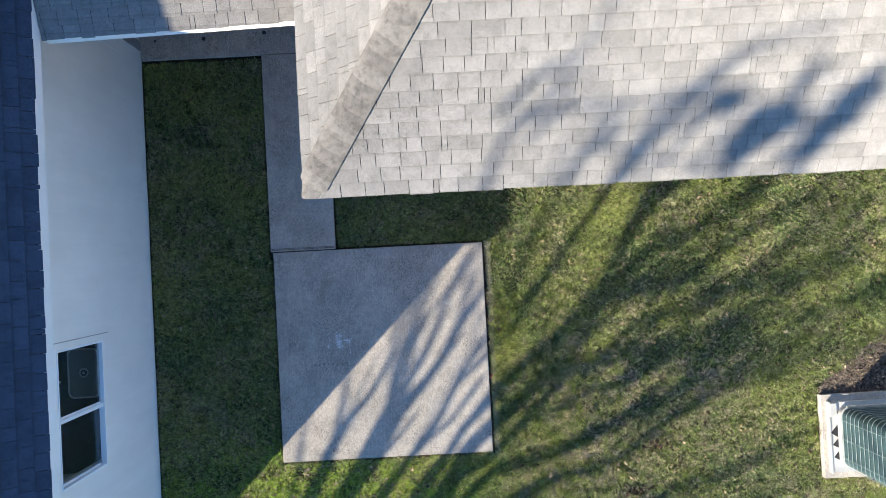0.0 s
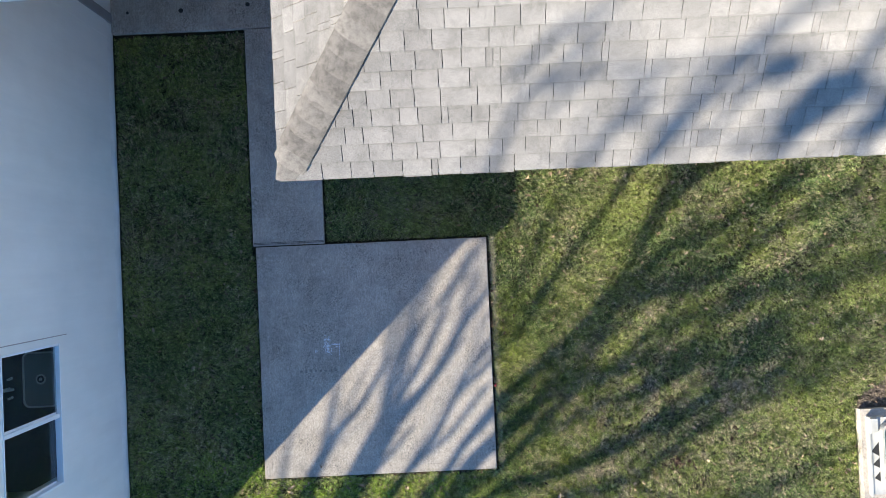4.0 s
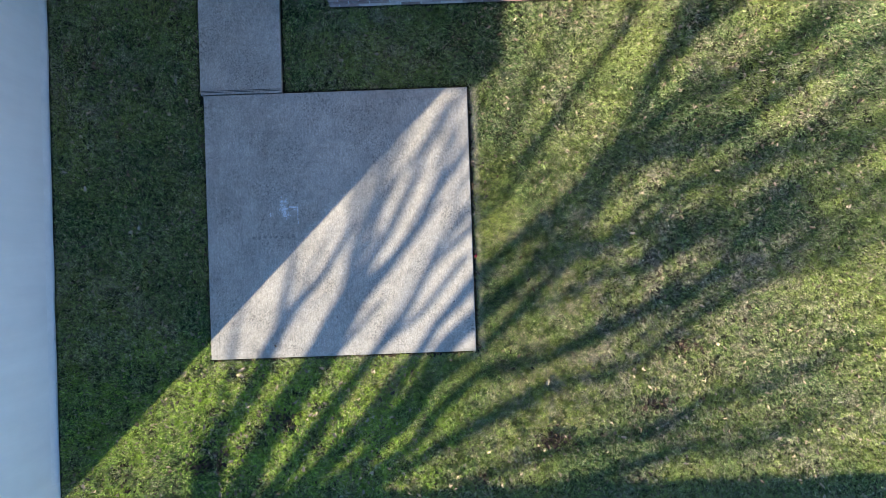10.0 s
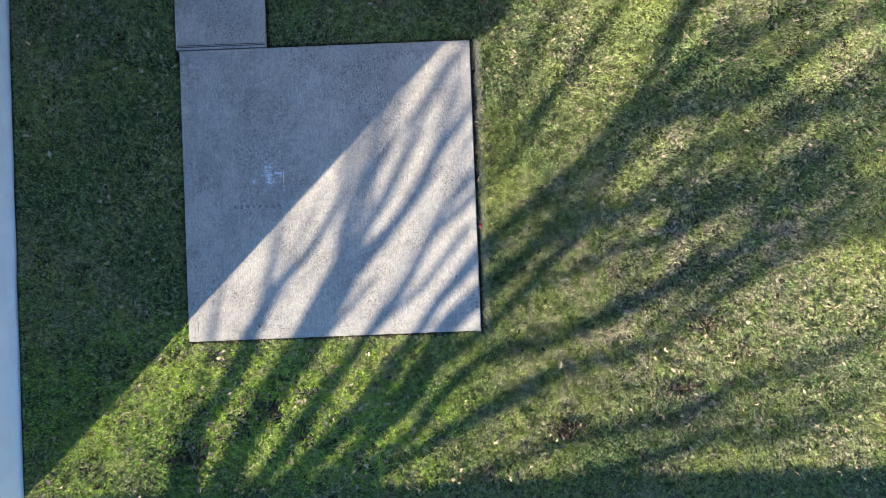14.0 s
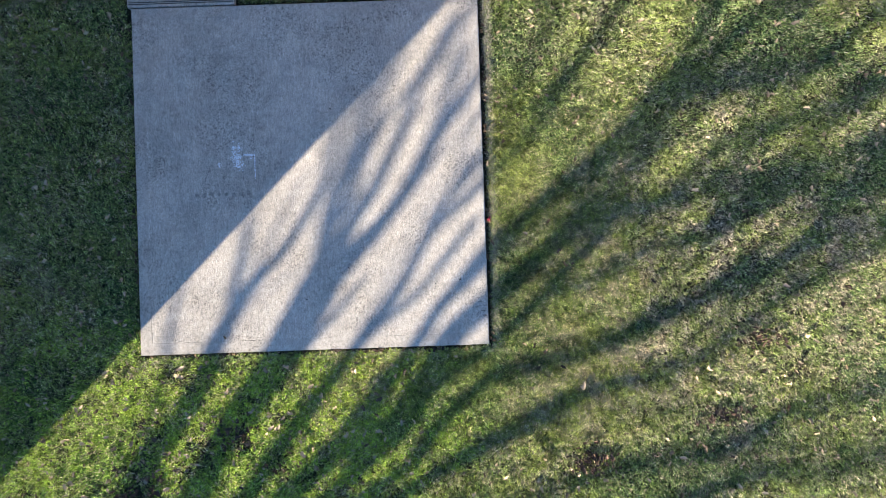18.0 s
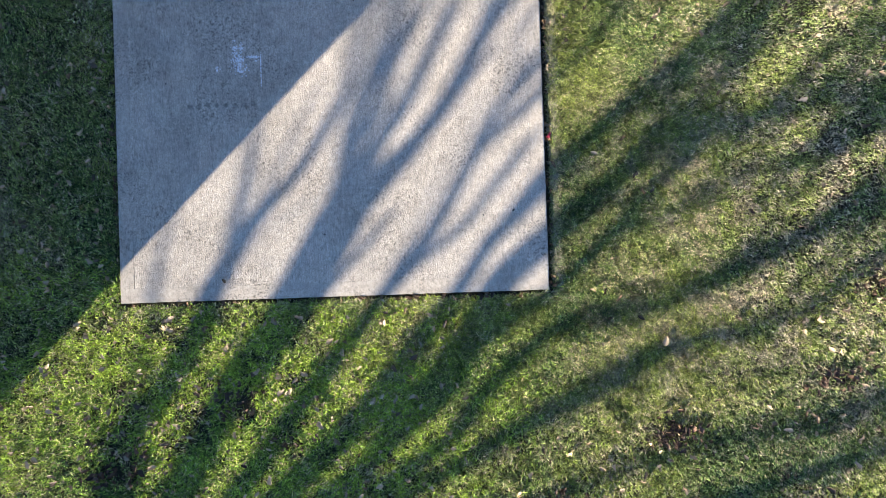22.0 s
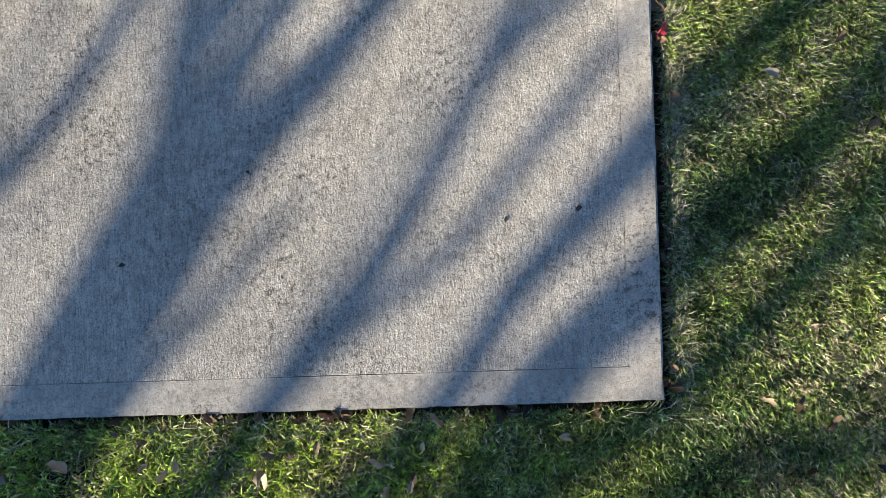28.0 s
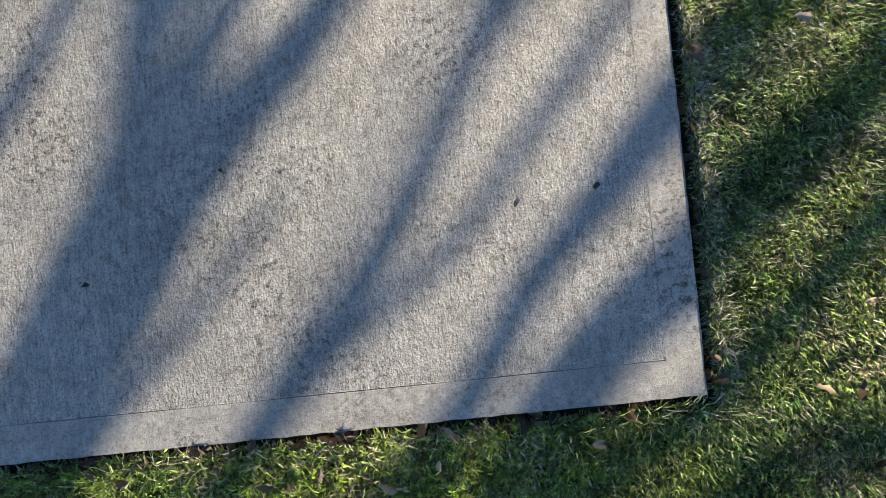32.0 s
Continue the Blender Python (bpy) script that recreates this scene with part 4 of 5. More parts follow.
def whip(a, turn, long, r):
    """A long thin branch that leaves a limb at a and, seen from the sun, runs off at turn."""
    pts, bend = [], random.uniform(-0.10, 0.10)
    for k in range(5):
        g = Vector((a.x + math.cos(turn + bend * k) * long * k / 4, a.y + math.sin(turn + bend * k) * long * k / 4))
        pts.append(lift(g.x, g.y, limb_height(g.x, g.y)))
    tube(pts, [r, r * 0.9, r * 0.78, r * 0.62, r * 0.4], 5, TWIGS)


def limb(*way, fork=False, wood=0):
    """A limb whose shadow runs over way, stations of x, y and the limb's radius there. It leaves the crotch, or, as a fork, the limb at its first station."""
    ctrl = [Vector(v) for v in way]
    if not fork:
        ctrl = [Vector((FOOT.x, FOOT.y, ctrl[0].z * 1.15))] + ctrl
    pts, rad, plan = [], [], []
    last = len(ctrl) - 1
    n = 5 * last
    for i in range(n + 1):
        k = min(i // 5, last - 1)
        f = i / 5 - k
        p0, p1, p2, p3 = ctrl[max(k - 1, 0)], ctrl[k], ctrl[k + 1], ctrl[min(k + 2, last)]
        g = 0.5 * ((2 * p1) + (p2 - p0) * f + (2 * p0 - 5 * p1 + 4 * p2 - p3) * f * f + (3 * p1 - p0 - 3 * p2 + p3) * f ** 3)
        plan.append(g)
        pts.append(lift(g.x, g.y, limb_height(g.x, g.y)))
        rad.append(max(g.z, 0.004) * random.uniform(0.93, 1.07))
    part("limb", tube(pts, rad, 10), M_BARK, tree)
    for _ in range(wood):
        i = random.randint(n // 4, n)
        d = plan[i] - plan[i - 1]
        whip(plan[i], math.atan2(d.y, d.x) + random.choice((-1, 1)) * random.uniform(0.03, 0.26), random.uniform(0.9, 2.4), random.uniform(0.011, 0.026))


def spray(way, spread, count, r=(0.012, 0.026)):
    """Thin branches that run side by side, their shadows falling along way."""
    ctrl = [Vector(v) for v in way]
    for _ in range(count):
        side, bow, pts = random.uniform(-1, 1) * spread, random.uniform(-0.5, 0.5) * spread, []
        first = random.choice((0, 0, 1))
        for k in range(first, len(ctrl)):
            d = (ctrl[min(k + 1, len(ctrl) - 1)] - ctrl[max(k - 1, 0)]).normalized()
            g = ctrl[k] + Vector((-d.y, d.x)) * (side * (0.5 + 0.25 * k) + bow * (k % 2))
            pts.append(lift(g.x, g.y, limb_height(g.x, g.y)))
        q = random.uniform(*r)
        tube(pts, [q * (1 - 0.12 * k) for k in range(len(pts))], 5, TWIGS)


random.seed(8)
limb((0.07, -0.55, 0.030), (0.25, -0.02, 0.026), (0.32, 0.31, 0.019), (0.39, 0.54, 0.017), (0.44, 0.74, 0.015))
limb((0.0, -0.90, 0.094), (0.23, -0.60, 0.091), (0.46, -0.25, 0.080), (0.77, 0.33, 0.060), (1.01, 0.65, 0.047), (1.18, 0.82, 0.041), (1.31, 0.99, 0.038), (1.44, 1.19, 0.037), (1.58, 1.44, 0.034), (1.66, 1.78, 0.028), (1.80, 2.24, 0.020), wood=3)
limb((0.80, 0.42, 0.034), (0.84, 0.62, 0.034), (0.91, 0.85, 0.030), (0.95, 1.09, 0.022), (0.99, 1.31, 0.014), fork=True)
limb((0.53, -0.88, 0.105), (0.72, -0.57, 0.116), (0.94, -0.27, 0.140), (1.34, 0.31, 0.130), (1.50, 0.59, 0.126), (1.63, 0.86, 0.092))
limb((1.34, 0.31, 0.04), (1.56, 0.52, 0.038), (1.80, 0.78, 0.03), (2.02, 1.0, 0.022), fork=True)
limb((1.05, -0.27, 0.05), (1.42, 0.16, 0.034), (1.62, 0.36, 0.028), (1.84, 0.62, 0.02), fork=True)
limb((1.54, 0.74, 0.055), (1.58, 1.06, 0.048), (1.64, 1.29, 0.046), (1.74, 1.50, 0.040), (1.86, 1.88, 0.034), (2.00, 2.18, 0.034), (2.28, 2.76, 0.023), fork=True, wood=3)
limb((1.60, 1.06, 0.039), (1.75, 1.21, 0.038), (1.86, 1.56, 0.026), (1.97, 1.87, 0.023), (2.09, 2.11, 0.019), (2.3, 2.5, 0.014), fork=True, wood=3)
limb((1.60, 0.78, 0.056), (1.76, 1.06, 0.050), (1.91, 1.26, 0.047), (2.05, 1.51, 0.042), (2.17, 1.74, 0.040), (2.29, 2.01, 0.036), (2.40, 2.27, 0.032), (2.60, 2.65, 0.030), fork=True, wood=3)
limb((1.58, 0.64, 0.080), (1.74, 0.78, 0.072), (1.86, 0.92, 0.066), (2.02, 1.08, 0.060), (2.17, 1.26, 0.058), (2.32, 1.48, 0.062), (2.41, 1.66, 0.055), (2.60, 1.93, 0.053), (2.81, 2.20, 0.042), fork=True, wood=3)
limb((2.39, 1.66, 0.030), (2.52, 1.98, 0.026), (2.62, 2.30, 0.020), fork=True, wood=4)
limb((0.89, -1.02, 0.075), (1.07, -0.76, 0.080), (1.31, -0.46, 0.078), (1.54, -0.18, 0.064), (1.77, 0.09, 0.049), (2.03, 0.41, 0.046), (2.15, 0.58, 0.044), (2.31, 0.86, 0.038), (2.39, 0.99, 0.040), (2.53, 1.11, 0.040), (2.80, 1.34, 0.042), (3.15, 1.67, 0.046), (3.45, 2.07, 0.045), (3.74, 2.47, 0.046), (4.36, 3.23, 0.050), wood=4)
limb((2.25, 0.72, 0.022), (2.37, 0.99, 0.029), (2.52, 1.22, 0.029), (2.70, 1.47, 0.030), (2.91, 1.72, 0.029), (3.19, 2.26, 0.029), (3.5, 2.9, 0.026), fork=True, wood=4)
limb((1.91, 0.24, 0.028), (2.18, 0.42, 0.031), (2.32, 0.54, 0.032), (2.43, 0.69, 0.029), (2.54, 0.82, 0.029), (2.66, 0.97, 0.030), (2.80, 1.09, 0.029), fork=True)
limb((1.47, -0.82, 0.098), (1.75, -0.52, 0.100), (1.98, -0.21, 0.088), (2.24, 0.09, 0.056), (2.45, 0.40, 0.051), (2.56, 0.50, 0.058), (2.79, 0.74, 0.076), (2.93, 0.86, 0.080), (3.26, 1.16, 0.070), (3.74, 1.55, 0.055), (4.18, 1.95, 0.050), (4.64, 2.62, 0.050), (5.08, 3.17, 0.060), (5.65, 3.57, 0.066), wood=3)
limb((1.54, -1.09, 0.080), (1.78, -0.74, 0.092), (2.12, -0.42, 0.100), (2.48, 0.09, 0.098), (2.62, 0.25, 0.092), (2.78, 0.37, 0.100), (2.90, 0.46, 0.105), (3.11, 0.62, 0.095), (3.47, 0.96, 0.075), (3.80, 1.26, 0.055), (4.10, 1.56, 0.048), (4.40, 1.98, 0.045), (4.85, 2.42, 0.040), wood=3)
limb((1.95, -0.76, 0.055), (2.19, -0.42, 0.058), (2.48, -0.17, 0.065), (2.76, -0.01, 0.056), (2.98, 0.18, 0.056), (3.18, 0.36, 0.060), (3.45, 0.64, 0.055), (3.8, 0.95, 0.045))
limb((3.44, 0.98, 0.075), (3.9, 1.08, 0.068), (4.3, 1.14, 0.050), (5.0, 1.35, 0.034), (5.6, 1.70, 0.028), fork=True, wood=4)
limb((4.13, 1.98, 0.075), (4.8, 2.02, 0.070), (5.4, 2.15, 0.075), (6.0, 2.57, 0.070), (6.7, 2.95, 0.06), (7.27, 3.17, 0.05), fork=True, wood=10)
limb((4.31, 2.08, 0.055), (5.0, 2.55, 0.05), (5.7, 2.85, 0.048), (6.5, 3.4, 0.04), fork=True, wood=8)
limb((3.16, 0.36, 0.045), (3.71, 0.56, 0.042), (4.2, 0.75, 0.036), (4.8, 0.90, 0.032), (5.6, 1.30, 0.026), fork=True, wood=4)
limb((1.96, -1.01, 0.058), (2.28, -0.67, 0.063), (2.61, -0.37, 0.062), (2.93, -0.17, 0.048), (3.37, -0.11, 0.050), (3.88, 0.08, 0.068), (4.29, 0.27, 0.072), (4.74, 0.45, 0.066), (5.20, 0.69, 0.062), (5.59, 1.05, 0.055), (6.21, 1.33, 0.058), wood=4)
limb((2.09, -1.11, 0.053), (2.45, -0.90, 0.071), (2.82, -0.73, 0.071), (3.27, -0.48, 0.069), (3.64, -0.34, 0.056), (4.18, -0.24, 0.047), (4.72, 0.01, 0.034), wood=4)
limb((2.60, -1.37, 0.034), (3.27, -1.12, 0.038), (4.00, -0.95, 0.044), (4.66, -0.84, 0.060), (5.17, -0.56, 0.052), (5.78, -0.45, 0.044), (6.68, -0.04, 0.035), wood=4)
limb((2.9, -1.55, 0.05), (3.54, -1.43, 0.048), (4.37, -1.22, 0.056), (4.93, -1.06, 0.050), (5.64, -1.04, 0.042), (6.32, -0.74, 0.035), wood=5)
limb((5.4, 2.15, 0.04), (6.2, 2.05, 0.042), (7.1, 2.25, 0.046), (7.9, 2.65, 0.04), (8.6, 3.1, 0.03), fork=True, wood=7)
limb((5.2, 0.69, 0.04), (6.0, 0.95, 0.036), (6.8, 1.45, 0.038), (7.6, 1.8, 0.034), (8.5, 2.3, 0.03), fork=True, wood=7)
# the boughs whose shadows reach the roof
limb((4.36, 3.23, 0.062), (6.0, 5.8, 0.04), (8.22, 8.95, 0.024), (8.64, 9.32, 0.020), (8.85, 9.52, 0.012), fork=True, wood=4)
limb((4.64, 2.72, 0.070), (6.4, 5.6, 0.045), (8.61, 8.56, 0.034), (9.01, 8.91, 0.030), (9.36, 9.22, 0.016), fork=True, wood=4)
limb((5.08, 3.17, 0.080), (6.9, 5.8, 0.055), (8.93, 8.45, 0.038), (9.37, 8.92, 0.038), (9.76, 9.29, 0.030), (10.20, 9.74, 0.026), fork=True, wood=4)
limb((5.65, 3.57, 0.072), (7.6, 6.0, 0.045), (9.75, 8.35, 0.036), (10.2, 8.9, 0.032), (10.9, 9.6, 0.026), fork=True, wood=4)
limb((7.27, 3.17, 0.05), (8.6, 5.4, 0.045), (10.4, 8.45, 0.042), (11.0, 9.15, 0.04), (11.5, 9.75, 0.034), fork=True, wood=4)
for k in range(9):
    a = radians(25 + 2.0 * k + random.uniform(-1, 1))
    g = [(FOOT.x + math.cos(a + w) * r, FOOT.y + math.sin(a + w) * r, q) for w, r, q in ((0, 5.0, 0.03), (0.03, 6.2, 0.035), (random.uniform(-0.04, 0.04), 7.6, 0.03), (random.uniform(-0.08, 0.08), random.uniform(9, 11), 0.02))]
    limb(*g, fork=True, wood=4)
spray(((2.86, 0.71), (3.40, 1.15), (3.87, 1.58), (4.28, 1.97), (4.75, 2.41), (5.35, 3.07)), 0.10, 7)
spray(((2.92, 0.48), (3.61, 0.80), (4.08, 1.06), (4.54, 1.22), (4.96, 1.72), (5.55, 2.38)), 0.07, 5)
spray(((4.10, 0.21), (4.62, 0.45), (5.25, 0.68), (5.83, 0.95), (6.35, 1.16)), 0.09, 7)
spray(((4.52, 0.88), (5.16, 1.20), (5.58, 1.75), (6.04, 1.97), (6.74, 2.34)), 0.10, 6)
spray(((2.79, 1.45), (3.20, 1.89), (3.53, 2.28), (3.91, 2.72)), 0.04, 3)
spray(((4.82, 2.52), (5.17, 2.85), (5.41, 3.07)), 0.05, 3)
spray(((3.3, 2.6), (3.7, 3.1), (4.1, 3.6)), 0.12, 3)
spray(((5.6, 2.7), (6.2, 3.1), (6.8, 3.6)), 0.16, 5)
spray(((6.6, 2.3), (7.3, 2.8), (8.0, 3.3)), 0.20, 5)
spray(((6.0, 1.5), (6.9, 1.95), (7.8, 2.5)), 0.20, 6)
spray(((6.4, 0.8), (7.2, 1.3), (8.2, 1.9)), 0.16, 5)
# fine wood over the roof
spray(((8.44, 9.41), (9.0, 9.88), (9.25, 10.07)), 0.08, 2)
spray(((8.46, 9.0), (8.8, 9.31), (9.17, 9.64)), 0.10, 2)
spray(((8.48, 8.41), (9.03, 9.03), (9.39, 9.47)), 0.10, 2)
spray(((8.94, 8.45), (9.36, 8.92), (9.57, 9.22), (9.96, 9.64)), 0.07, 3)
spray(((8.99, 8.35), (9.49, 8.82), (9.99, 9.41)), 0.12, 3)
spray(((9.5, 8.35), (9.85, 8.8), (10.3, 9.3)), 0.14, 3)
spray(((10.24, 8.49), (10.67, 8.95), (11.07, 9.39), (11.25, 9.6)), 0.12, 5)
spray(((10.75, 9.57), (10.95, 9.74), (11.15, 9.9)), 0.08, 3)
part("twig_wood", TWIGS, M_BARK, tree)


def leaf_clump(x, y, h, r, n, squash=1.0):
    """A loose ball of evergreen leaves high in the tree."""
    c = lift(x, y, h)
    heap = Heap()
    for _ in range(n):
        d = Vector((random.gauss(0, 1), random.gauss(0, 1), random.gauss(0, 1))).normalized() * r * random.random() ** 0.4
        p = c + Vector((d.x * squash, d.y * squash, d.z * 0.7))
        a = Vector((random.gauss(0, 1), random.gauss(0, 1), random.gauss(0, 1))).normalized()
        b = a.orthogonal().normalized()
        s = random.uniform(0.04, 0.08)
        heap.add([p - a * s, p + b * s * 0.45, p + a * s, p - b * s * 0.45], [(0, 1, 2, 3)])
    ob = new("leaf_clump", heap.mesh("leaf_clump", M_CROWN))
    ob.parent = tree


for x, y, r, n in ((10.21, 9.46, 0.13, 70), (10.03, 8.75, 0.13, 90), (10.22, 8.95, 0.16, 150), (10.40, 9.10, 0.17, 150), (10.60, 9.24, 0.14, 90), (10.60, 8.72, 0.12, 60), (10.85, 9.02, 0.14, 80), (11.05, 9.24, 0.13, 60), (11.30, 9.50, 0.13, 50)):
    leaf_clump(x, y, limb_height(x, y), r, n)

# ---- fallen leaves ----
def leaf_shape(size, curl):
    """A cupped, crumpled dry leaf with a short stalk."""
    v, f = [], []
    prof = ((-0.5, 0.04), (-0.34, 0.20), (-0.12, 0.26), (0.08, 0.22), (0.30, 0.17), (0.52, 0.0))
    for x, w in prof:
        for s in (-1, 0, 1):
            r = random.uniform(0.55, 1.25) if s else 0
            v.append(((x + random.uniform(-0.05, 0.05)) * size, s * w * r * size, curl * size * (abs(s) * w * 1.8 * random.uniform(0.3, 1.5) + x * x * 0.5)))
    for i in range(len(prof) - 1):
        for j in range(2):
            a = i * 3 + j
            f.append((a, a + 1, a + 4, a + 3))
    n = len(v)
    v += [(-0.5 * size, -0.008 * size, curl * size * 0.125), (-0.8 * size, 0.02 * size, curl * size * 0.3), (-0.5 * size, 0.012 * size, curl * size * 0.125)]
    f.append((n, n + 1, n + 2))
    return v, f


def leaves():
    random.seed(31)
    kinds = [leaf_shape(s, c) for s, c in ((0.040, 0.6), (0.050, 1.0), (0.036, 1.3), (0.052, 0.8), (0.044, 1.5), (0.038, 0.9), (0.058, 0.7))]
    meshes = [smooth(piece_mesh("fallen_leaf", v, f, M_LEAF)) for v, f in kinds]

    def one(x, y, z, tilt=0.5, k=None, name="dry brown leaf fallen beside the patio slab"):
        ob = new("fallen_leaf", meshes[random.randrange(7) if k is None else k])
        ob.matrix_basis = Matrix.Translation((x, y, z)) @ Euler((random.gauss(0, tilt), random.gauss(0, tilt), random.uniform(0, 6.28))).to_matrix().to_4x4()
        tagged(ob, name, "leaf", "leaves by the patio")
        return ob
    for k in range(46):
        one(random.uniform(0.0, SLAB), -0.02 + random.gauss(0, 0.006), random.uniform(0.004, 0.016), 0.7)
    for k in range(40):
        one(SLAB + 0.024 + random.gauss(0, 0.006), random.uniform(0.0, SLAB), random.uniform(0.006, 0.020), 0.7)
    for k in range(12):
        one(-0.025, random.uniform(0.2, SLAB), 0.02, 0.5)
    for x, y in ((1.876, -0.010), (1.668, -0.012), (1.54, -0.012), (1.278, -0.008), (0.47, -0.012), (0.36, -0.014)):
        one(x, y, 0.036, 0.4, 2, "dry tan leaf lapping the edge of the slab")
    one(0.668, 0.125, TOP + 0.008, 0.25, 2, "curled dry leaf lying on the concrete patio")
    one(2.80, 0.80, 0.045, 0.4, 3)
    for x, y in ((3.095, -0.019), (3.185, -0.067), (3.119, -0.194), (3.308, 0.716), (3.357, 0.607), (3.24, 0.95), (4.05, 0.45), (3.32, -0.20)):
        one(x, y, 0.052, 0.25, 3, "dry brown leaf lying in the lawn")
    red = new("fallen_leaf", piece_mesh("red_leaf", *leaf_shape(0.05, 0.5), M_RED))
    red.matrix_basis = Matrix.Translation((2.772, 0.99, 0.035)) @ Euler((0.4, 0.2, 1.0)).to_matrix().to_4x4()
    tagged(red, "crimson leaf wedged beside the patio slab", "leaf", "leaves by the patio")
    for x, y in ((2.338, 0.491), (1.656, 0.637), (2.533, 0.516), (1.9, 1.2), (1.32, 0.4), (0.33, 1.4), (1.55, 1.9)):
        solid("grit_speck", disc(x, y, TOP, random.uniform(0.004, 0.008), 0.004, 7, None, 0.4), M_STAIN, "tiny dark speck of debris on the concrete", "debris", group="specks on the patio")
    # the rest, past counting
    heap = Heap()
    spots = []
    while len(spots) < 2300:
        x, y = random.uniform(-1.5, 8.4), random.uniform(-1.9, 5.3)
        if open_lawn(x, y, 0.03) and (random.random() < 0.8 or y < 0) and not (2.2 < x < 4.3 and -0.9 < y < 1.6 and random.random() < 0.85):
            spots.append((x, y))
    for _ in range(170):
        x, y = random.uniform(-1.5, -0.06), random.uniform(-0.2, 5.3)
        if open_lawn(x, y, 0.03):
            spots.append((x, y))
    for _ in range(140):
        x, y = random.gauss(0.3, 0.55), random.gauss(-0.75, 0.3)
        if open_lawn(x, y, 0.03):
            spots.append((x, y))
    piles = len(spots)
    for cx, cy, n in ((-0.08, -1.09, 34), (0.05, -0.98, 16), (0.73, -0.66, 22), (3.53, -0.95, 70), (4.88, -0.03, 40), (4.58, -0.63, 34), (1.05, -0.9, 14), (-0.9, -1.3, 16), (2.79, -1.34, 18)):
        for _ in range(n):
            spots.append((random.gauss(cx, 0.10), random.gauss(cy, 0.05)))
    brown = Heap()
    for i, (x, y) in enumerate(spots):
        v, f = kinds[random.randrange(7)]
        q = random.uniform(0.5, 1.15)
        m = Matrix.Translation((x, y, random.uniform(0.030, 0.046))) @ Euler((random.gauss(0, 0.5), random.gauss(0, 0.5), random.uniform(0, 6.28))).to_matrix().to_4x4()
        (heap if i < piles else brown).add([m @ (Vector(c) * q) for c in v], f)
    tagged(new("leaf_pile", smooth(brown.mesh("leaf_pile", M_BROWN))), "dark brown leaves matted in bare spots of the lawn", "leaf litter", "", "stuff")
    tagged(new("leaf_litter", smooth(heap.mesh("leaf_litter", M_LEAVES))), "dry tan leaves scattered over the lawn", "leaf litter", "", "stuff")


def mulch():
    """Chips of bark heaped between the unit's pad and the house."""
    random.seed(44)
    heap = Heap()
    for _ in range(5200):
        x = random.uniform(7.08, 8.7)
        y = random.uniform(0.50, 0.60 + (x - 7.12) * 0.78 + random.gauss(0, 0.04))
        m = Matrix.Translation((x, y, random.uniform(0.004, 0.022))) @ Euler((random.gauss(0, 0.5), random.gauss(0, 0.5), random.uniform(0, 6.28))).to_matrix().to_4x4()
        a, b = random.uniform(0.008, 0.024), random.uniform(0.004, 0.010)
        heap.add([m @ c for c in box_verts(-a, -b, 0, a, b, 0.004)], BOX_F)
    tagged(new("bark_mulch", heap.mesh("bark_mulch", M_MULCH)), "brown bark mulch beside the outdoor unit", "mulch", "", "stuff")


mulch()


def open_lawn(x, y, gap=0.03):
    """Whether turf grows here: off the paving, walls and pads."""
    if x < WX + 0.03 and y > WY0 - 0.04:
        return False
    if -gap < x < SLAB + gap and -gap < y < SLAB + gap:
        return False
    if -0.03 - gap < x < 0.815 + gap and y > SLAB - 0.1:
        return False
    if y > 5.35 - gap and x < 1.4:
        return False
    if x > BX - 0.02 and y > BY - 0.03:
        return False
    if 7.03 < x < 8.4 and -0.6 < y < 0.54:
        return False
    return True


leaves()


# ---- grass ----
def swell(x, y, seed, step):
    """A smooth random field over the yard, between 0 and 1, with waves of about that length in metres."""
    rng = np.random.default_rng(seed)
    x0, y0 = -1.7, -2.2
    cell = rng.uniform(0, 1, (int(11 / step) + 3, int(8.2 / step) + 3))
    u, v = (x - x0) / step, (y - y0) / step
    i, j = u.astype(int), v.astype(int)
    f, g = u - i, v - j
    f, g = f * f * (3 - 2 * f), g * g * (3 - 2 * g)
    return (cell[i, j] * (1 - f) + cell[i + 1, j] * f) * (1 - g) + (cell[i, j + 1] * (1 - f) + cell[i + 1, j + 1] * f) * g


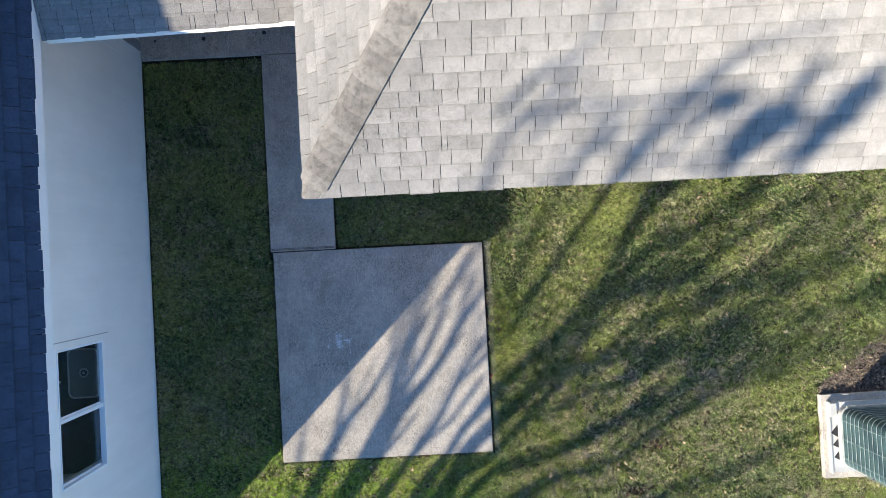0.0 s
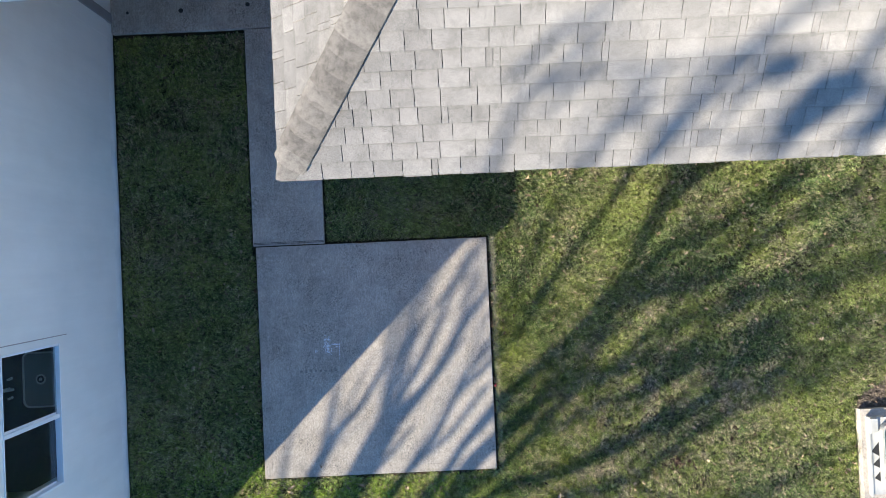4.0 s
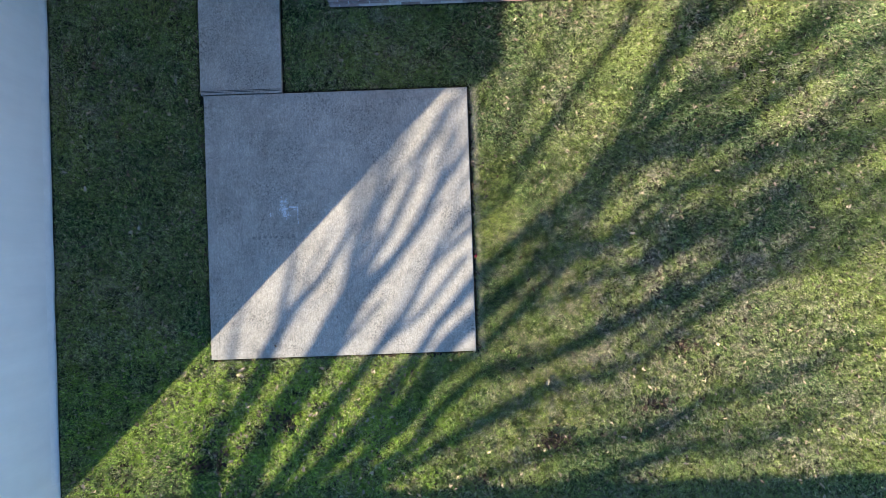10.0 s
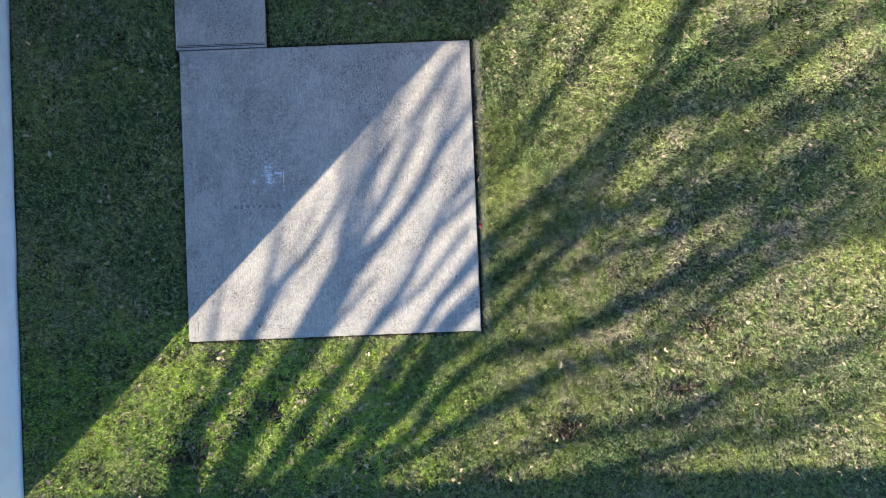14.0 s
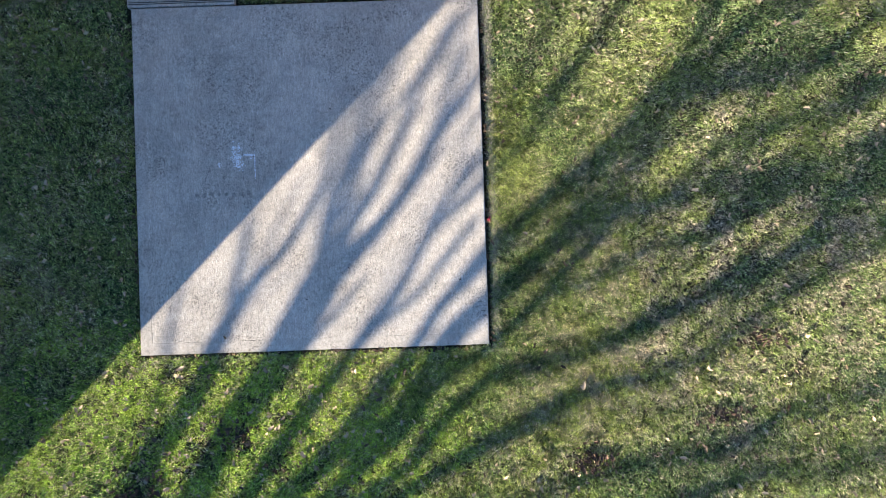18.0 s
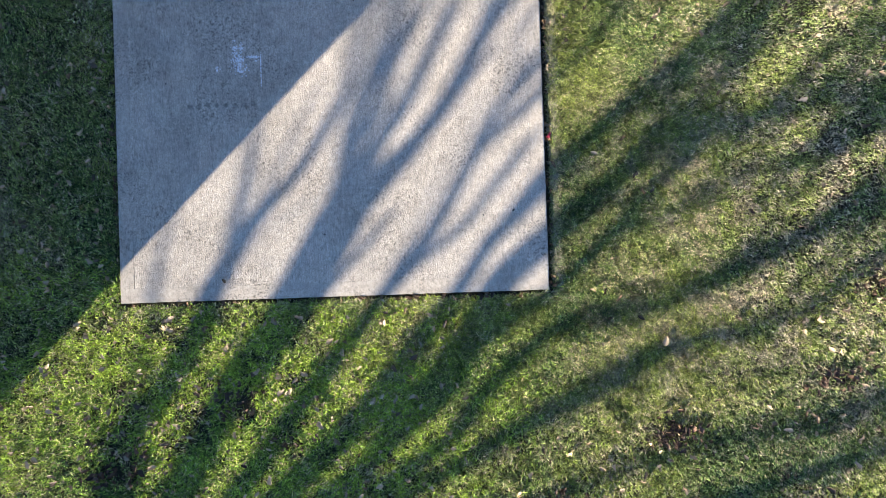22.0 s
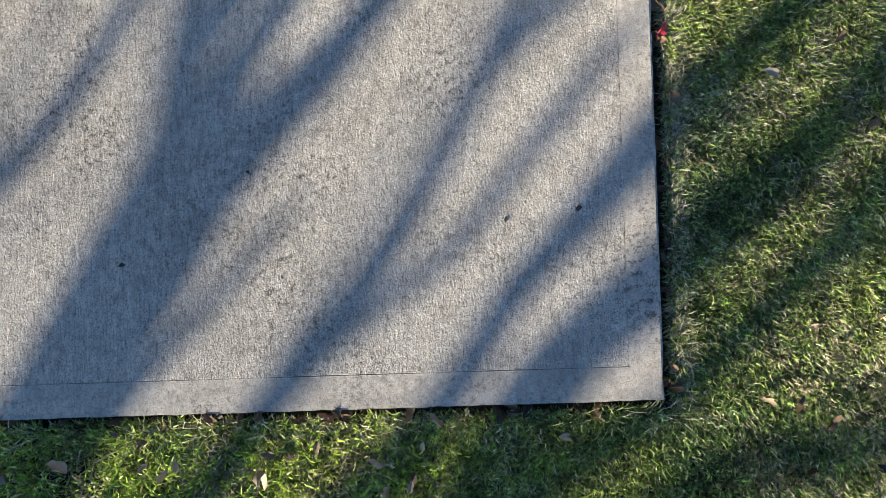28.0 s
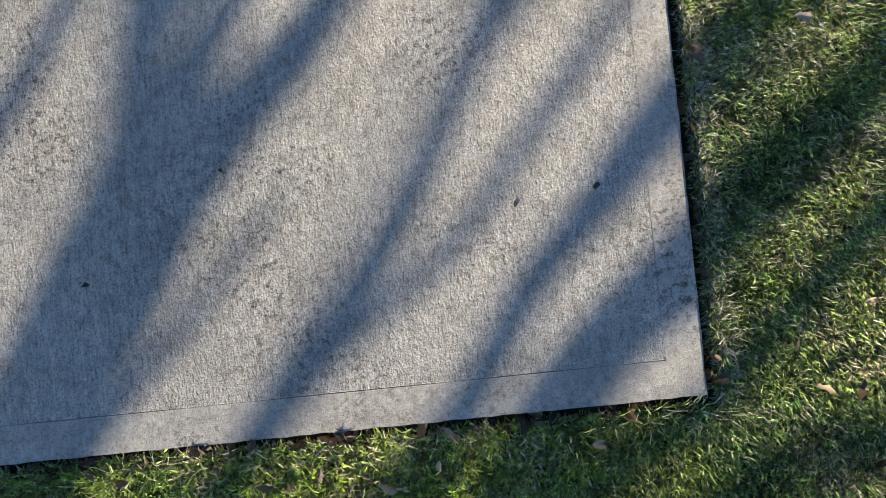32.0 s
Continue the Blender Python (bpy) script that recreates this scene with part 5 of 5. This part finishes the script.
def grass(name, label, material, zone, tufts, per, size, width, seed, keep=None, lean=(0.5, 1.25), spread=0.012, plain_blade=False):
    """Bent blades that fan out of small tufts, joined into one mesh."""
    rng = np.random.default_rng(seed)
    x0, y0, x1, y1 = zone
    cx, cy = rng.uniform(x0, x1, tufts), rng.uniform(y0, y1, tufts)
    if keep is not None:
        sel = keep(cx, cy, rng)
        cx, cy = cx[sel], cy[sel]
    n = len(cx) * per
    way = np.repeat(rng.uniform(0, math.tau, len(cx)), per)
    bx = np.repeat(cx, per) + rng.normal(0, spread, n)
    by = np.repeat(cy, per) + rng.normal(0, spread, n)
    g = 0.030
    bad = (bx < WX + 0.02) & (by > WY0 - 0.03)
    bad |= (bx > -0.02) & (bx < SLAB + 0.04) & (by > -0.03) & (by < SLAB + g)
    bad |= (bx > -0.03 - g) & (bx < 0.815 + g) & (by > SLAB - 0.1)
    bad |= (by > 5.35 - g) & (bx < 1.4)
    bad |= (bx > BX - 0.02) & (by > BY - 0.02)
    bad |= (bx > 7.04) & (bx < 8.37) & (by > -0.59) & (by < 0.53)
    bad |= (bx > 7.3) & (by > 0.5) & (by < 0.55 + (bx - 7.2) * 0.75)
    ok = ~bad
    bx, by, way = bx[ok], by[ok], way[ok]
    n = len(bx)
    a = way + rng.normal(0, 1.1, n)
    t1 = rng.uniform(lean[0], lean[1], n) * 0.75
    t2 = np.minimum(t1 + rng.uniform(0.1, 0.8, n), 1.6)
    tall = 0.62 + 0.8 * swell(bx, by, 71, 0.075) * (0.55 + 0.75 * swell(bx, by, 72, 0.30))
    ln = rng.uniform(size[0], size[1], n) * tall
    w = rng.uniform(width[0], width[1], n) * 0.5
    ca, sa = np.cos(a), np.sin(a)
    twist = a + rng.uniform(-0.5, 0.5, n)
    sx, sy = -np.sin(twist) * w, np.cos(twist) * w
    z0 = rng.uniform(-0.006, 0.002, n)
    # no blade leans far into the paving
    reach = 0.9 * np.sin(t2) * ln
    tx, ty = bx + ca * reach, by + sa * reach
    over = (tx > 0.01) & (tx < SLAB - 0.01) & (ty > 0.012) & (ty < SLAB - 0.01)
    over |= (tx > 0.0) & (tx < 0.79) & (ty > SLAB - 0.1) & (ty < 5.4)
    ln = np.where(over, ln * 0.45, ln)
    m = np.stack((bx + ca * np.sin(t1) * ln * 0.55, by + sa * np.sin(t1) * ln * 0.55, z0 + np.cos(t1) * ln * 0.55), 1)
    tip = m + np.stack((ca * np.sin(t2) * ln * 0.45, sa * np.sin(t2) * ln * 0.45, np.cos(t2) * ln * 0.45), 1)
    side = np.stack((sx, sy, rng.normal(0, 0.3, n) * w), 1)
    base = np.stack((bx, by, z0), 1)
    if plain_blade:
        v = np.stack((base, m + side * 2, tip), 1).reshape(-1, 3)
        loops, starts = np.arange(3 * n), np.arange(n) * 3
    else:
        v = np.stack((base, m - side, m + side, tip), 1).reshape(-1, 3)
        k = np.arange(n)[:, None] * 4
        loops = np.concatenate((k + np.array([0, 2, 1]), k + np.array([1, 2, 3])), 1).reshape(-1)
        starts = (np.arange(n)[:, None] * 6 + np.array([0, 3])).reshape(-1)
    me = bpy.data.meshes.new(name)
    me.vertices.add(len(v)), me.loops.add(len(loops)), me.polygons.add(len(starts))
    me.vertices.foreach_set("co", v.astype(np.float32).reshape(-1))
    me.loops.foreach_set("vertex_index", loops.astype(np.int32))
    me.polygons.foreach_set("loop_start", starts.astype(np.int32))
    me.materials.append(material)
    me.update(calc_edges=True)
    tagged(new(name, me), label, "grass", "", "stuff")


NEAR = (1.0, -0.95, 4.0, 2.2)


def nearness(cx, cy):
    """1 inside the stretch of fine turf round the patio corner, fading out over its rim."""
    d = np.minimum(np.minimum(cx - NEAR[0], NEAR[2] - cx), np.minimum(cy - NEAR[1], NEAR[3] - cy))
    return np.clip(d / 0.5, 0, 1)


def bald(cx, cy):
    """Small gaps in the turf where soil and thatch show."""
    q = swell(cx, cy, 81, 0.16) * 0.6 + swell(cx, cy, 82, 0.5) * 0.4
    return np.clip((q - 0.22) / 0.16, 0.6, 1)


def worn_spots(cx, cy):
    """Bare spots, with matted leaves instead of grass."""
    keep = np.ones(len(cx))
    for x, y in ((3.53, -0.95), (4.88, -0.03), (4.58, -0.63), (-0.08, -1.09), (0.73, -0.66)):
        keep *= 1 - 0.85 * np.exp(-(((cx - x) / 0.13) ** 2 + ((cy - y) / 0.07) ** 2))
    return keep


def weediness(cx, cy):
    return np.clip(1.25 - np.hypot((cx - 0.4) / 2.1, (cy + 0.7) / 0.95), 0, 1)


def sparse(cx, cy, rng):
    """Bare spots and thin turf, uneven over the yard."""
    worn = np.exp(-(((cx - 4.75) / 0.9) ** 2 + ((cy - 0.6) / 0.8) ** 2))
    return rng.uniform(0, 1, len(cx)) < bald(cx, cy) * worn_spots(cx, cy) * (1 - 0.2 * worn) * (1 - 0.94 * nearness(cx, cy)) * (1 - 0.75 * weediness(cx, cy))


def fine(cx, cy, rng):
    return rng.uniform(0, 1, len(cx)) < nearness(cx, cy) * bald(cx, cy) * worn_spots(cx, cy) * (1 - 0.8 * weediness(cx, cy))


def weedy(cx, cy, rng):
    return rng.uniform(0, 1, len(cx)) < np.clip(weediness(cx, cy), 0.03, 1) * worn_spots(cx, cy) * np.clip((swell(cx, cy, 91, 0.13) - 0.15) * 2.2, 0.12, 1)


grass("lawn_grass", "short green and straw-coloured lawn grass", M_BLADE, (-1.62, -2.1, 8.6, 3.7), 520000, 5, (0.018, 0.042), (0.0018, 0.0036), 1, sparse, (0.45, 1.7), plain_blade=True)
grass("far_grass", "shaded lawn grass along the house", M_BLADE, (-1.62, 3.7, 1.36, 5.4), 42000, 5, (0.019, 0.044), (0.0020, 0.0038), 5, sparse, (0.45, 1.7), plain_blade=True)
grass("near_grass", "fine dense lawn grass round the patio corner", M_FINE, NEAR, 220000, 7, (0.018, 0.044), (0.0013, 0.0029), 2, fine, (0.55, 1.8), plain_blade=True)
grass("broad_grass", "bright broad-bladed grass below the patio", M_BROAD, (-1.6, -1.8, 3.2, 0.3), 56000, 6, (0.026, 0.060), (0.0036, 0.0066), 3, weedy, (0.4, 1.5))
grass("edge_straw", "withered straw along the east edge of the slab", M_STRAW, (SLAB + 0.042, -0.05, SLAB + 0.085, SLAB), 1900, 5, (0.02, 0.05), (0.0012, 0.0024), 7, None, (0.5, 1.8))
grass("edge_grass", "long grass blades leaning over the slab edge", M_BLADE, (-0.06, -0.075, 2.9, -0.03), 240, 5, (0.05, 0.09), (0.002, 0.0036), 4)
